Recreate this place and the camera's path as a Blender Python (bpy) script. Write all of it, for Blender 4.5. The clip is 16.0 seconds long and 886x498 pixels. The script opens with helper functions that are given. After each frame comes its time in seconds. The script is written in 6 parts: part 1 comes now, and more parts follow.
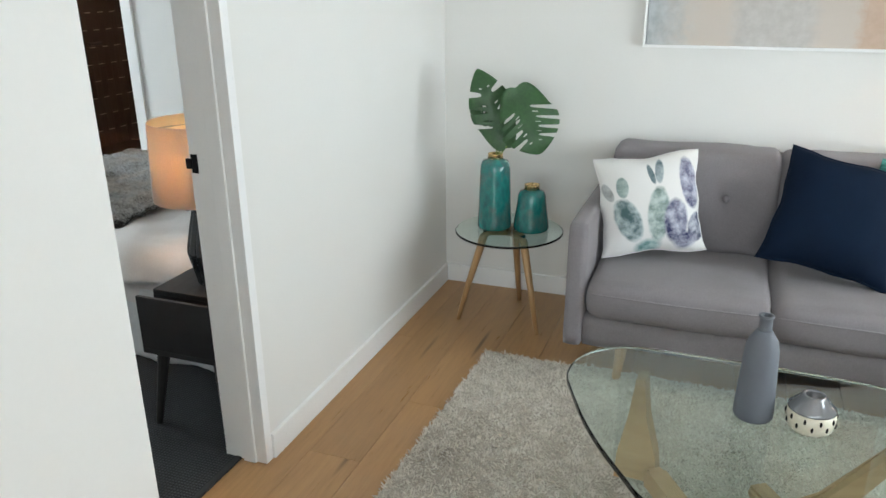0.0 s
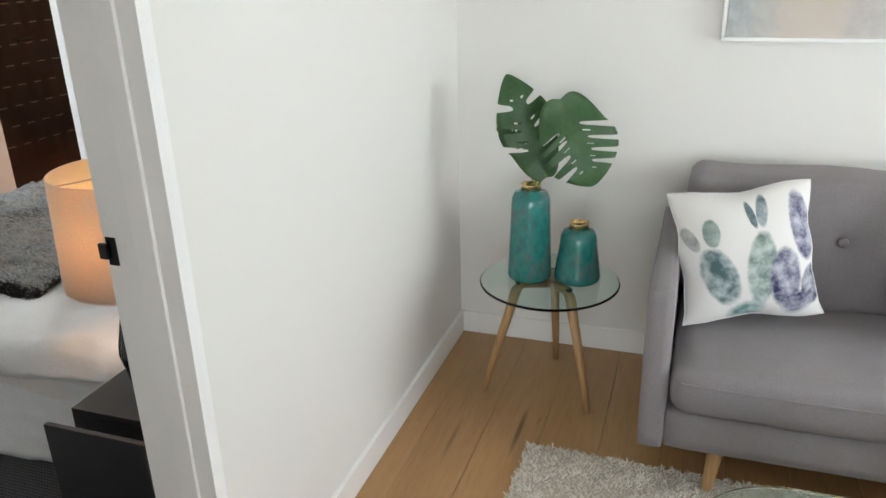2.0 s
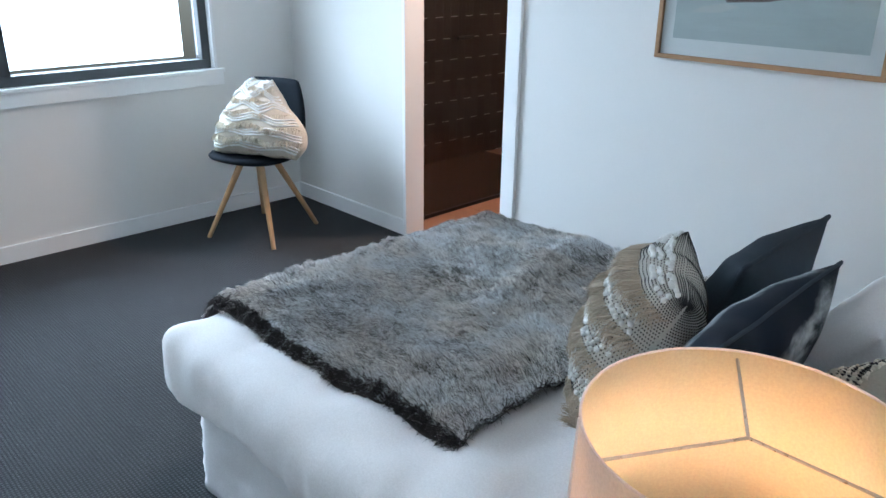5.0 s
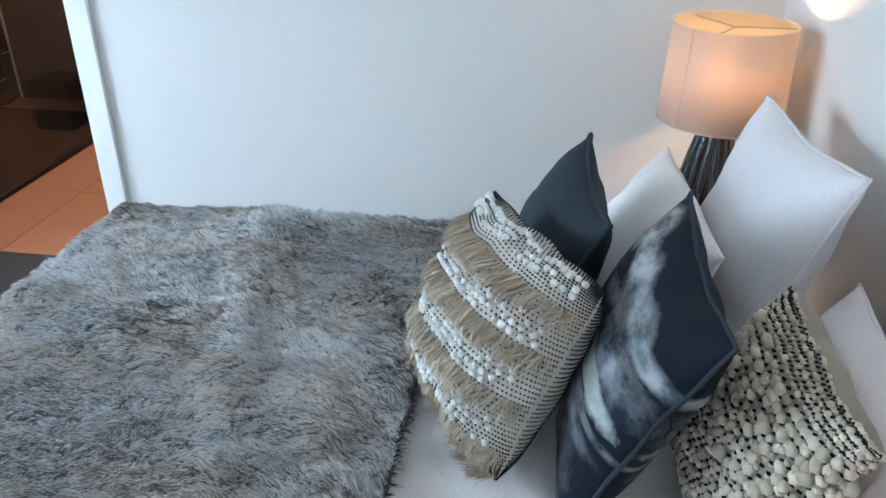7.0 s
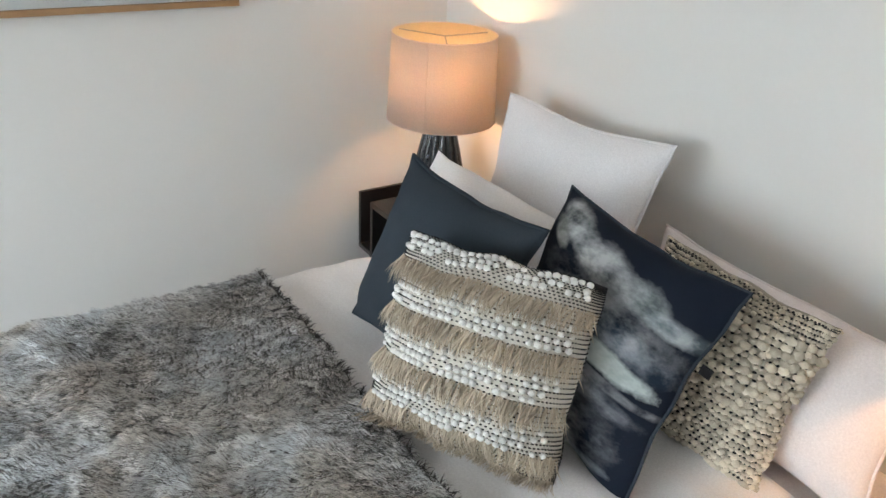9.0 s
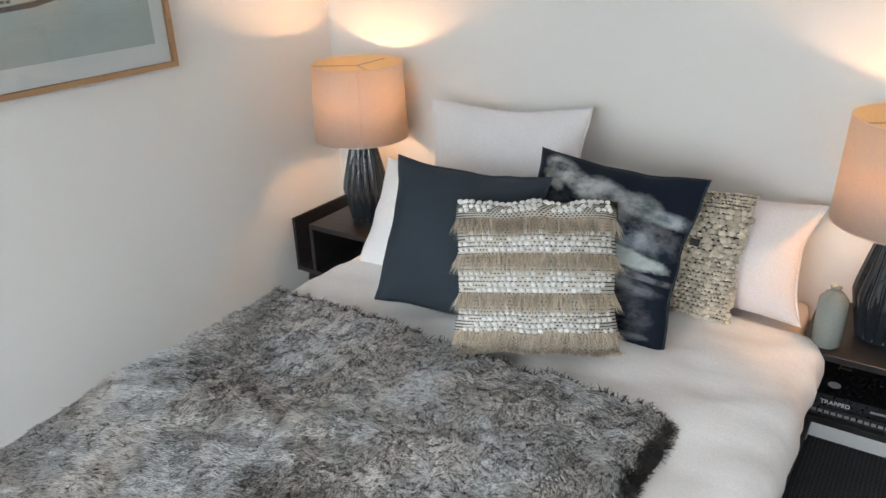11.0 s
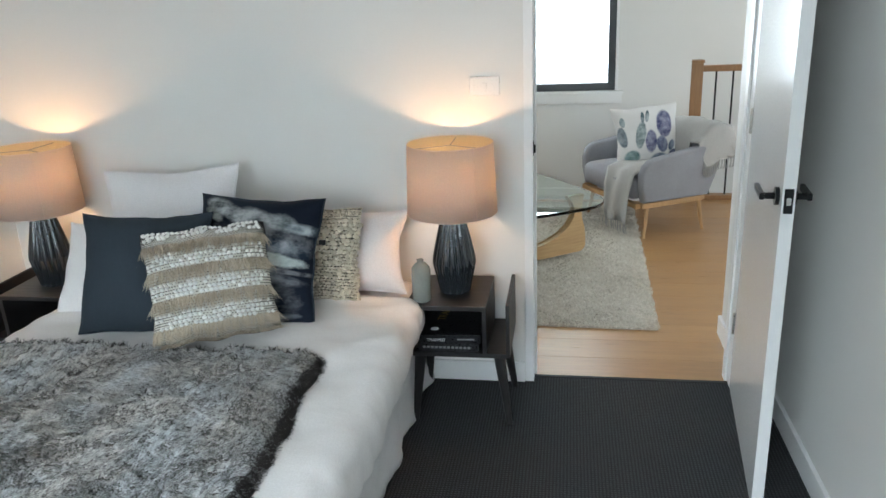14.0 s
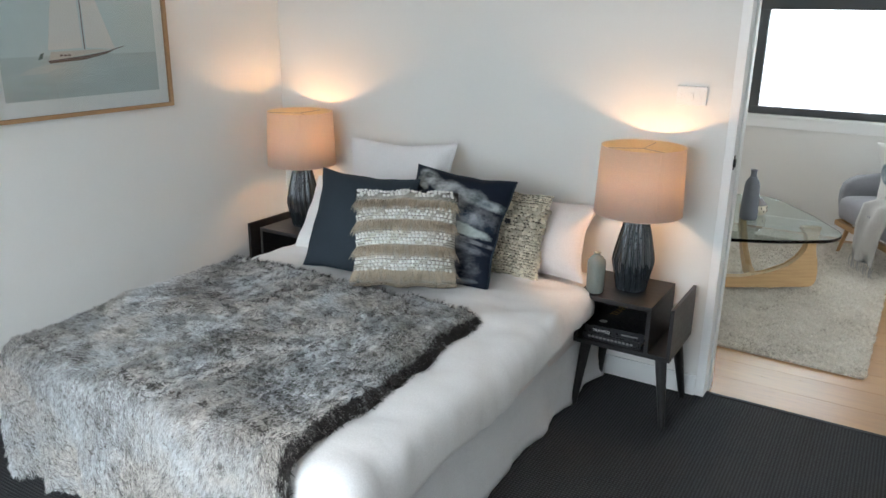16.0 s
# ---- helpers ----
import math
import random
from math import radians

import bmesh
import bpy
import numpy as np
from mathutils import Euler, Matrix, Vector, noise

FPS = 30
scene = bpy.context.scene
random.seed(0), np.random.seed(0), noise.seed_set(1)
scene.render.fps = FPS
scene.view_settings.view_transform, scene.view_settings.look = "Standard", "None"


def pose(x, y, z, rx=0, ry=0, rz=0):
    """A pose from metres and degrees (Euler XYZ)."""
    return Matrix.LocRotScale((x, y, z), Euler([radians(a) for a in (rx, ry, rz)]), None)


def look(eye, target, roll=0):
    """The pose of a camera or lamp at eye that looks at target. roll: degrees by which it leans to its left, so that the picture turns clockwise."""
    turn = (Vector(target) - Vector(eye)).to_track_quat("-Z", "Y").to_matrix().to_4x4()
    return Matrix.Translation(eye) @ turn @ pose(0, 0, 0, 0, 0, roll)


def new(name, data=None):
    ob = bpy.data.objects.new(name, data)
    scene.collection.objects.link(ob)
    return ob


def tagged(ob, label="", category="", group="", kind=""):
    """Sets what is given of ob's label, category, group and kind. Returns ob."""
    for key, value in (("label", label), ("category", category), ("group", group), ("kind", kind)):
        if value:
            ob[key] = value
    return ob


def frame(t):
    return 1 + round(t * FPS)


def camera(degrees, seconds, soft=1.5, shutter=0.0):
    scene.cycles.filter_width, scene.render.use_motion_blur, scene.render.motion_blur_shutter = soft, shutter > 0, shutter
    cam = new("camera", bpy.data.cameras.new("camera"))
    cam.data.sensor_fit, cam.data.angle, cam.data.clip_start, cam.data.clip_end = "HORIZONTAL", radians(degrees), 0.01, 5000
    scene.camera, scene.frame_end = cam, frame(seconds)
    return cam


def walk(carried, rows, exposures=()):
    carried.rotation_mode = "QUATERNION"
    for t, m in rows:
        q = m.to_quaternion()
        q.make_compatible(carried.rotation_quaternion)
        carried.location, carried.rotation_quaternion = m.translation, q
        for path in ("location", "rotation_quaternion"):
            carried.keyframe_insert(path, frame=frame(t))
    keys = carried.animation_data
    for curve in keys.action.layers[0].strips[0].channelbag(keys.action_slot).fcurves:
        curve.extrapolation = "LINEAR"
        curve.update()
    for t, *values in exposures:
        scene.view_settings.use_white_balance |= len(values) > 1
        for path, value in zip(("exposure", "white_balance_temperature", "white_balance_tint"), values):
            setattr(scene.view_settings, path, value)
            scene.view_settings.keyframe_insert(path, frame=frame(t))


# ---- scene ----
cam = camera(60.4, 16.0)
PATH = [
    (0, (1.306, 0.529, 1.517), (0.636, 2.284, 0.832), -0.6),
    (0.5, (1.146, 0.668, 1.537), (0.768, 2.513, 0.864), -1.3),
    (1, (1.052, 0.825, 1.509), (0.852, 2.686, 0.807), -0.6),
    (1.2, (1.02, 0.917, 1.52), (0.827, 2.769, 0.791), -0.7),
    (1.5, (0.989, 1.061, 1.52), (0.67, 2.893, 0.782), -1.5),
    (2, (0.876, 1.245, 1.509), (0.269, 3.003, 0.774), -1.5),
    (2.5, (0.742, 1.443, 1.518), (-0.126, 3.105, 0.821), -1.6),
    (3, (0.569, 1.579, 1.527), (-0.554, 3.09, 0.853), -1.9),
    (3.5, (0.412, 1.735, 1.519), (-0.934, 3.039, 0.821), -0.4),
    (3.7, (0.351, 1.81, 1.532), (-1.059, 3.03, 0.807), 0.4),
    (5.8, (-0.402, 2.014, 1.456), (-1.493, 3.495, 0.67), 0.9),
    (6, (-0.468, 2.047, 1.459), (-1.407, 3.604, 0.627), 1.1),
    (6.3, (-0.549, 2.081, 1.446), (-1.26, 3.727, 0.56), 2.1),
    (6.5, (-0.602, 2.116, 1.449), (-1.182, 3.797, 0.535), 1.6),
    (7, (-0.829, 2.165, 1.475), (-1.063, 3.913, 0.533), 0.6),
    (7.5, (-1.005, 2.21, 1.483), (-0.86, 3.951, 0.508), 1.9),
    (8, (-1.208, 2.321, 1.495), (-0.775, 4.028, 0.548), 2.5),
    (8.5, (-1.378, 2.385, 1.516), (-0.647, 3.998, 0.588), 3.1),
    (9, (-1.613, 2.382, 1.535), (-0.611, 3.847, 0.613), 3.3),
    (9.2, (-1.71, 2.377, 1.536), (-0.628, 3.784, 0.614), 3.3),
    (11.3, (-2.452, 2.548, 1.528), (-0.916, 3.55, 0.731), -3.0),
    (11.5, (-2.493, 2.512, 1.55), (-0.939, 3.491, 0.759), -3.6),
    (12, (-2.622, 2.358, 1.542), (-1.01, 3.275, 0.794), -3.4),
    (12.5, (-2.753, 2.251, 1.548), (-1.039, 3.005, 0.845), -2.3),
    (13, (-2.853, 2.23, 1.561), (-1.049, 2.807, 0.919), -2.5),
    (13.5, (-2.979, 2.208, 1.559), (-1.126, 2.597, 0.916), -2.6),
    (14, (-3.057, 2.16, 1.57), (-1.186, 2.482, 0.94), -2.5),
    (14.5, (-3.086, 2.042, 1.561), (-1.24, 2.525, 0.96), -1.5),
    (15, (-3.11, 1.892, 1.546), (-1.345, 2.575, 0.9), 0.0),
    (15.5, (-3.142, 1.807, 1.532), (-1.452, 2.653, 0.879), 0.6),
    (16, (-3.185, 1.753, 1.542), (-1.55, 2.738, 0.944), 0.8),
]
# the clip's camera shifts its white balance as it enters the bedroom
BALANCE = [
    (0.0, -0.04, 6400, 8), (1.0, -0.08, 6450, 9), (1.5, 0.03, 6500, 10), (2.0, 0.0, 6650, 11), (2.6, 0.0, 6650, 11), (3.2, -0.04, 6600, 10), (3.7, -0.04, 6600, 10), (5.0, 0.25, 5400, 8), (5.8, 0.34, 5150, 7), (6.5, 0.44, 5050, 7),
    (7.2, 0.50, 5700, 8), (8.0, 0.44, 6400, 10), (9.2, 0.28, 6550, 12), (11.3, 0.16, 6550, 13), (12.5, 0.04, 6450, 12), (13.5, -0.06, 6200, 8), (14.5, -0.04, 6200, 7), (16.0, -0.02, 6300, 10),
]
walk(cam, [(t, look(eye, target, roll)) for t, eye, target, roll in PATH], BALANCE)

# ---- world, sun, window light, added fill ----
world = bpy.data.worlds.new("world")
scene.world = world
world.use_nodes = True
wn = world.node_tree
sky = wn.nodes.new("ShaderNodeTexSky")
sky.sky_type = "NISHITA"
sky.sun_disc = False
sky.sun_elevation = radians(48)
sky.sun_rotation = radians(200)
wn.nodes["Background"].inputs[1].default_value = 0.14
wn.links.new(sky.outputs[0], wn.nodes["Background"].inputs[0])
sun = new("sun", bpy.data.lights.new("sun", "SUN"))
sun.data.energy, sun.data.angle, sun.data.color = 1.0, radians(12), (1.0, 0.95, 0.88)
sun.matrix_world = look((0, -20, 25), (0, 0, 0))


def area_lamp(name, eye, target, w, h, watts, colour):
    ob = new(name, bpy.data.lights.new(name, "AREA"))
    ob.data.shape, ob.data.size, ob.data.size_y = "RECTANGLE", w, h
    ob.data.energy, ob.data.color = watts, colour
    ob.matrix_world = look(eye, target)
    return ob


def bulb(name, place, watts, radius=0.03):
    ob = new(name, bpy.data.lights.new(name, "POINT"))
    ob.data.energy, ob.data.color, ob.data.shadow_soft_size = watts, (1.0, 0.55, 0.26), radius
    ob.location = place
    return ob


area_lamp("daylight_west_window", (-4.36, 3.0, 1.46), (0, 3.0, 1.46), 1.95, 1.1, 36, (0.84, 0.94, 1.0))
area_lamp("daylight_west_sky", (-7.6, 2.9, 4.6), (-4.2, 2.9, 1.4), 7.0, 3.6, 1000, (0.84, 0.94, 1.0))
area_lamp("daylight_east_window", (3.06, 2.7, 1.25), (0, 2.7, 1.1), 1.7, 0.76, 38, (0.86, 0.95, 1.0))
# added fill from the unseen south side, through an assumed wall opening
area_lamp("daylight_south_window", (1.6, -2.72, 1.35), (1.6, 0, 1.2), 1.9, 1.6, 64, (0.88, 0.96, 1.0))
# added lamp that brightens the stairwell, no source in view there
area_lamp("daylight_stair_window", (3.5, -2.72, 1.6), (3.5, 0, 1.2), 0.8, 1.6, 16, (0.92, 0.96, 1.0))
area_lamp("ensuite_downlight", (-2.6, 5.2, 2.5), (-2.6, 5.2, 0), 0.12, 0.12, 52, (1.0, 0.66, 0.46))
bulb("bedside_bulb", (-0.345, 2.585, 0.978), 4.9, 0.022)
bulb("bedside_bulb_far", (-0.345, 4.29, 0.978), 4.9, 0.022)
bulb("floor_lamp_bulb", (2.50, 3.66, 1.238), 6.5)

# ---- materials ----


def nodes_of(name):
    m = bpy.data.materials.new(name)
    m.use_nodes = True
    nt = m.node_tree
    return m, nt, nt.nodes["Principled BSDF"]


def coords(nt, scale=(1, 1, 1), turn=0.0):
    tc = nt.nodes.new("ShaderNodeTexCoord")
    mp = nt.nodes.new("ShaderNodeMapping")
    mp.inputs["Scale"].default_value = scale
    mp.inputs["Rotation"].default_value = (0, 0, turn)
    nt.links.new(tc.outputs["Object"], mp.inputs[0])
    return mp.outputs[0]


def noise_tex(nt, vec, scale, detail=4.0, rough=0.55):
    n = nt.nodes.new("ShaderNodeTexNoise")
    n.inputs["Scale"].default_value, n.inputs["Detail"].default_value, n.inputs["Roughness"].default_value = scale, detail, rough
    nt.links.new(vec, n.inputs["Vector"])
    return n.outputs[0]


def ramp(nt, fac, *stops):
    r = nt.nodes.new("ShaderNodeValToRGB")
    els = r.color_ramp.elements
    while len(els) < len(stops):
        els.new(0.5)
    for e, (p, c) in zip(els, stops):
        e.position, e.color = p, (*c, 1) if len(c) == 3 else c
    nt.links.new(fac, r.inputs[0])
    return r.outputs[0]


def mix(nt, fac, a, b, blend="MIX"):
    m = nt.nodes.new("ShaderNodeMix")
    m.data_type, m.blend_type = "RGBA", blend
    for sock, v in ((m.inputs[0], fac), (m.inputs[6], a), (m.inputs[7], b)):
        if isinstance(v, (int, float)):
            sock.default_value = v
        elif isinstance(v, tuple):
            sock.default_value = (*v, 1)
        else:
            nt.links.new(v, sock)
    return m.outputs[2]


def calc(nt, op, a, b=None):
    m = nt.nodes.new("ShaderNodeMath")
    m.operation = op
    for sock, v in zip(m.inputs, (a, b)):
        if v is None:
            continue
        if isinstance(v, (int, float)):
            sock.default_value = v
        else:
            nt.links.new(v, sock)
    return m.outputs[0]


def bump(nt, bsdf, height, strength=0.3, dist=0.002):
    b = nt.nodes.new("ShaderNodeBump")
    b.inputs["Strength"].default_value, b.inputs["Distance"].default_value = strength, dist
    nt.links.new(height, b.inputs["Height"])
    nt.links.new(b.outputs[0], bsdf.inputs["Normal"])


def shade3(c, k):
    return tuple(min(1.0, v * k) for v in c)


def surface(name, colour, rough=0.5, metal=0.0, big=3.0, fine=120.0, spread=0.08, relief=0.15, dist=0.001, per_object=0.0, islands=0.0, sheen=0.0, stretch=(1, 1, 1)):
    """A worn, slightly uneven surface: large soft variation, fine grain and relief."""
    m, nt, bs = nodes_of(name)
    v = coords(nt, stretch)
    a = noise_tex(nt, v, big, 3)
    b = noise_tex(nt, v, fine, 5)
    c1 = ramp(nt, a, (0.3, shade3(colour, 1 - spread)), (0.7, shade3(colour, 1 + spread)))
    col = mix(nt, 0.35, c1, ramp(nt, b, (0.3, shade3(colour, 1 - 1.6 * spread)), (0.7, shade3(colour, 1 + 1.6 * spread))))
    if per_object:
        oi = nt.nodes.new("ShaderNodeObjectInfo")
        col = mix(nt, 1.0, col, ramp(nt, oi.outputs["Random"], (0, (1 - per_object,) * 3), (1, (1.0,) * 3)), "MULTIPLY")
    if islands:
        gi = nt.nodes.new("ShaderNodeNewGeometry")
        col = mix(nt, 1.0, col, ramp(nt, gi.outputs["Random Per Island"], (0, (1 - islands,) * 3), (1, (1.0,) * 3)), "MULTIPLY")
    nt.links.new(col, bs.inputs["Base Color"])
    nt.links.new(ramp(nt, b, (0.2, (max(0.02, rough - 0.08),) * 3), (0.8, (min(1, rough + 0.08),) * 3)), bs.inputs["Roughness"])
    bs.inputs["Metallic"].default_value = metal
    if sheen:
        bs.inputs["Sheen Weight"].default_value = sheen
    if relief:
        bump(nt, bs, b, relief, dist)
    return m


def woven(name, colour, pitch=0.004, rough=0.9, spread=0.12, relief=0.5, sheen=0.15, rib=None, crease=0.0):
    """Cloth: crossing threads of a given pitch over a soft large variation."""
    m, nt, bs = nodes_of(name)
    v = coords(nt)
    if rib:
        w = nt.nodes.new("ShaderNodeTexWave")
        w.bands_direction = rib
        w.inputs["Scale"].default_value, w.inputs["Distortion"].default_value = 0.314 / pitch, 0.6
        nt.links.new(v, w.inputs["Vector"])
        h = w.outputs[1]
    else:
        warp = noise_tex(nt, coords(nt, (1.0, 0.25, 0.25)), 0.8 / pitch, 2)
        weft = noise_tex(nt, coords(nt, (0.25, 1.0, 1.0)), 0.8 / pitch, 2)
        h = calc(nt, "MAXIMUM", warp, weft)
    n = noise_tex(nt, v, 5, 4)
    f = noise_tex(nt, v, 260, 2)
    col = ramp(nt, n, (0.3, shade3(colour, 1 - spread)), (0.7, shade3(colour, 1 + spread)))
    col = mix(nt, 0.3, col, ramp(nt, h, (0.1, shade3(colour, 0.6)), (0.9, shade3(colour, 1.25))))
    col = mix(nt, 0.2, col, ramp(nt, f, (0.3, shade3(colour, 0.7)), (0.7, shade3(colour, 1.3))))
    nt.links.new(col, bs.inputs["Base Color"])
    bs.inputs["Roughness"].default_value = rough
    bs.inputs["Sheen Weight"].default_value = sheen
    bs.inputs["Specular IOR Level"].default_value = 0.12
    tall = calc(nt, "ADD", h, f)
    if crease:
        fold = noise_tex(nt, coords(nt, (1.0, 0.4, 0.7), 0.5), 11, 4, 0.5)
        tall = calc(nt, "ADD", tall, calc(nt, "MULTIPLY", fold, crease / (pitch * 0.25)))
    bump(nt, bs, tall, relief, pitch * 0.25)
    return m


def timber(name, light, dark, rough=0.45, along="Y", per_object=0.0, ring=9.0, knots=True):
    """Wood with grain along one axis, knots and per-board difference."""
    m, nt, bs = nodes_of(name)
    tc = nt.nodes.new("ShaderNodeTexCoord")
    mp = nt.nodes.new("ShaderNodeMapping")
    s = {"X": (0.7, ring, ring), "Y": (ring, 0.7, ring), "Z": (ring, ring, 0.7)}[along]
    mp.inputs["Scale"].default_value = s
    nt.links.new(tc.outputs["Object"], mp.inputs[0])
    vec = mp.outputs[0]
    oi = nt.nodes.new("ShaderNodeObjectInfo")
    if per_object:
        add = nt.nodes.new("ShaderNodeVectorMath")
        add.operation = "ADD"
        comb = nt.nodes.new("ShaderNodeCombineXYZ")
        shift = calc(nt, "MULTIPLY", oi.outputs["Random"], 47.0)
        for i in range(3):
            nt.links.new(shift, comb.inputs[i])
        nt.links.new(vec, add.inputs[0])
        nt.links.new(comb.outputs[0], add.inputs[1])
        vec = add.outputs[0]
    a = noise_tex(nt, vec, 1.6, 5, 0.6)
    b = noise_tex(nt, vec, 9.0, 6, 0.7)
    col = ramp(nt, a, (0.28, dark), (0.5, tuple((p + q) / 2 for p, q in zip(light, dark))), (0.72, light))
    col = mix(nt, 0.4, col, ramp(nt, b, (0.3, shade3(dark, 0.75)), (0.6, light)))
    if knots:
        vo = nt.nodes.new("ShaderNodeTexVoronoi")
        vo.inputs["Scale"].default_value = 0.85
        nt.links.new(vec, vo.inputs["Vector"])
        col = mix(nt, ramp(nt, vo.outputs["Distance"], (0.03, (0.85,) * 3), (0.10, (0.0,) * 3)), col, shade3(dark, 0.28))
    if per_object:
        col = mix(nt, 1.0, col, ramp(nt, oi.outputs["Random"], (0, (1 - per_object, 1 - per_object * 1.05, 1 - per_object * 1.15)), (1, (1.0, 1.0, 1.0))), "MULTIPLY")
    nt.links.new(col, bs.inputs["Base Color"])
    nt.links.new(ramp(nt, b, (0.2, (rough - 0.1,) * 3), (0.8, (rough + 0.1,) * 3)), bs.inputs["Roughness"])
    bump(nt, bs, b, 0.12, 0.0008)
    return m


def glass(name, tint, rough=0.0):
    m, nt, bs = nodes_of(name)
    bs.inputs["Base Color"].default_value = (*tint, 1)
    bs.inputs["Transmission Weight"].default_value = 1.0
    bs.inputs["Roughness"].default_value = rough
    bs.inputs["IOR"].default_value = 1.45
    return m


def fur_like(name, stops, patch=2.2, rough=0.8, sheen=0.2, tint=None, gloss=0.2, island=0.26, streak=(1, 1, 1)):
    """Pile: a colour for each strand, in drifting patches."""
    m, nt, bs = nodes_of(name)
    v = coords(nt)
    gi = nt.nodes.new("ShaderNodeNewGeometry")
    n = noise_tex(nt, v, patch, 3, 0.6)
    n2 = noise_tex(nt, coords(nt, streak, 0.5), patch * 6, 3, 0.6)
    f = calc(nt, "ADD", calc(nt, "MULTIPLY", n, 0.55), calc(nt, "MULTIPLY", gi.outputs["Random Per Island"], island))
    f = calc(nt, "SUBTRACT", calc(nt, "ADD", f, calc(nt, "MULTIPLY", n2, 0.40)), 0.05 + (island - 0.26) * 0.5)
    col = ramp(nt, f, *stops)
    if tint:
        drift = noise_tex(nt, v, patch * 1.7, 4, 0.65)
        col = mix(nt, 1.0, col, ramp(nt, drift, (0.42, tint[0]), (0.58, tint[1])), "MULTIPLY")
    nt.links.new(col, bs.inputs["Base Color"])
    bs.inputs["Specular IOR Level"].default_value = gloss
    bs.inputs["Roughness"].default_value = rough
    bs.inputs["Sheen Weight"].default_value = sheen
    return m


def lampshade(name, colour, through_share=0.76):
    m, nt, bs = nodes_of(name)
    v = coords(nt)
    f = noise_tex(nt, v, 300, 3)
    col = ramp(nt, f, (0.3, shade3(colour, 0.93)), (0.7, shade3(colour, 1.04)))
    d = nt.nodes.new("ShaderNodeBsdfDiffuse")
    tr = nt.nodes.new("ShaderNodeBsdfTranslucent")
    mx = nt.nodes.new("ShaderNodeMixShader")
    mx.inputs[0].default_value = through_share
    nt.links.new(col, d.inputs[0])
    nt.links.new(col, tr.inputs[0])
    nt.links.new(d.outputs[0], mx.inputs[1])
    nt.links.new(tr.outputs[0], mx.inputs[2])
    nt.links.new(mx.outputs[0], nt.nodes["Material Output"].inputs[0])
    return m


WALL = surface("wall_paint", (0.80, 0.79, 0.76), 0.55, big=1.2, fine=90, spread=0.012, relief=0.06)
CEIL = surface("ceiling_paint", (0.84, 0.84, 0.83), 0.8, spread=0.01, relief=0.05)
TRIM = surface("trim_paint", (0.88, 0.88, 0.87), 0.32, spread=0.012, relief=0.03)
DOORPAINT = surface("door_gloss_paint", (0.80, 0.80, 0.79), 0.16, spread=0.012, relief=0.03)
FRAME = surface("dark_window_frame", (0.055, 0.06, 0.065), 0.4, spread=0.1)
OAKFLOOR = timber("oak_floor", (0.50, 0.285, 0.12), (0.41, 0.222, 0.088), 0.33, "Y", 0.14)
OAK = timber("oak", (0.52, 0.32, 0.15), (0.37, 0.205, 0.085), 0.42, "Z", knots=False)
OAKPALE = timber("pale_oak", (0.60, 0.40, 0.20), (0.48, 0.29, 0.13), 0.4, "X", knots=False)
OAKFRAME = timber("oak_picture_frame", (0.46, 0.27, 0.13), (0.34, 0.19, 0.09), 0.5, "X", knots=False)
RAILWOOD = timber("rail_timber", (0.36, 0.20, 0.095), (0.25, 0.13, 0.06), 0.4, "Z", knots=False)
BLACKWOOD = timber("black_stained_wood", (0.022, 0.020, 0.020), (0.010, 0.009, 0.010), 0.42, "Y", knots=False)
BLACK = surface("black_metal", (0.012, 0.012, 0.013), 0.38, 0.6, spread=0.1)
RUBBER = surface("black_rubber", (0.02, 0.02, 0.02), 0.8)
STEEL = surface("brushed_steel", (0.6, 0.58, 0.55), 0.3, 1.0, spread=0.05)
BRASS = surface("brass", (0.72, 0.52, 0.25), 0.25, 1.0, spread=0.06)
SOFA = woven("grey_upholstery", (0.235, 0.215, 0.225), 0.0035, 0.9)
SOFASIDE = woven("pale_grey_upholstery", (0.285, 0.285, 0.305), 0.0035, 0.9)
TABLEGLASS = glass("green_tinted_glass", (0.80, 0.93, 0.89))
PANE = glass("window_pane", (0.98, 0.99, 0.99))
SHOWER = glass("smoky_shower_glass", (0.84, 0.81, 0.79))
LINEN = woven("white_bed_linen", (0.82, 0.79, 0.775), 0.0016, 0.85, 0.03, 0.35, 0.1, crease=0.012)
WHITECOTTON = woven("white_pillow_cotton", (0.82, 0.80, 0.81), 0.0016, 0.85, 0.03, 0.3, 0.1, crease=0.010)
PINKLINEN = woven("blush_pillow_linen", (0.81, 0.74, 0.72), 0.0016, 0.85, 0.03, 0.3, 0.1, crease=0.010)
VALANCE = woven("pale_valance_cotton", (0.79, 0.78, 0.78), 0.002, 0.85, 0.04, 0.4, 0.1, crease=0.014)
CHARCOAL = woven("charcoal_cotton", (0.036, 0.047, 0.060), 0.0018, 0.85, 0.1, 0.35, 0.0, crease=0.012)
NAVYVELVET = woven("navy_velvet", (0.003, 0.010, 0.026), 0.0016, 0.75, 0.25, 0.3, 0.0, crease=0.010)
TEAL = woven("teal_ribbed_knit", (0.10, 0.33, 0.29), 0.011, 0.9, 0.06, 0.9, 0.0, "Y")
CREAM = woven("cream_macrame_cotton", (0.62, 0.55, 0.45), 0.006, 0.95, 0.1, 0.8, 0.1)
YARNWHITE = surface("white_wool_yarn", (0.86, 0.85, 0.81), 0.95, big=20, fine=500, spread=0.1, relief=0.8, dist=0.002, islands=0.15)
YARNCREAM = surface("cream_wool_loops", (0.74, 0.66, 0.52), 0.95, big=14, fine=500, spread=0.16, relief=0.8, dist=0.002, islands=0.35)
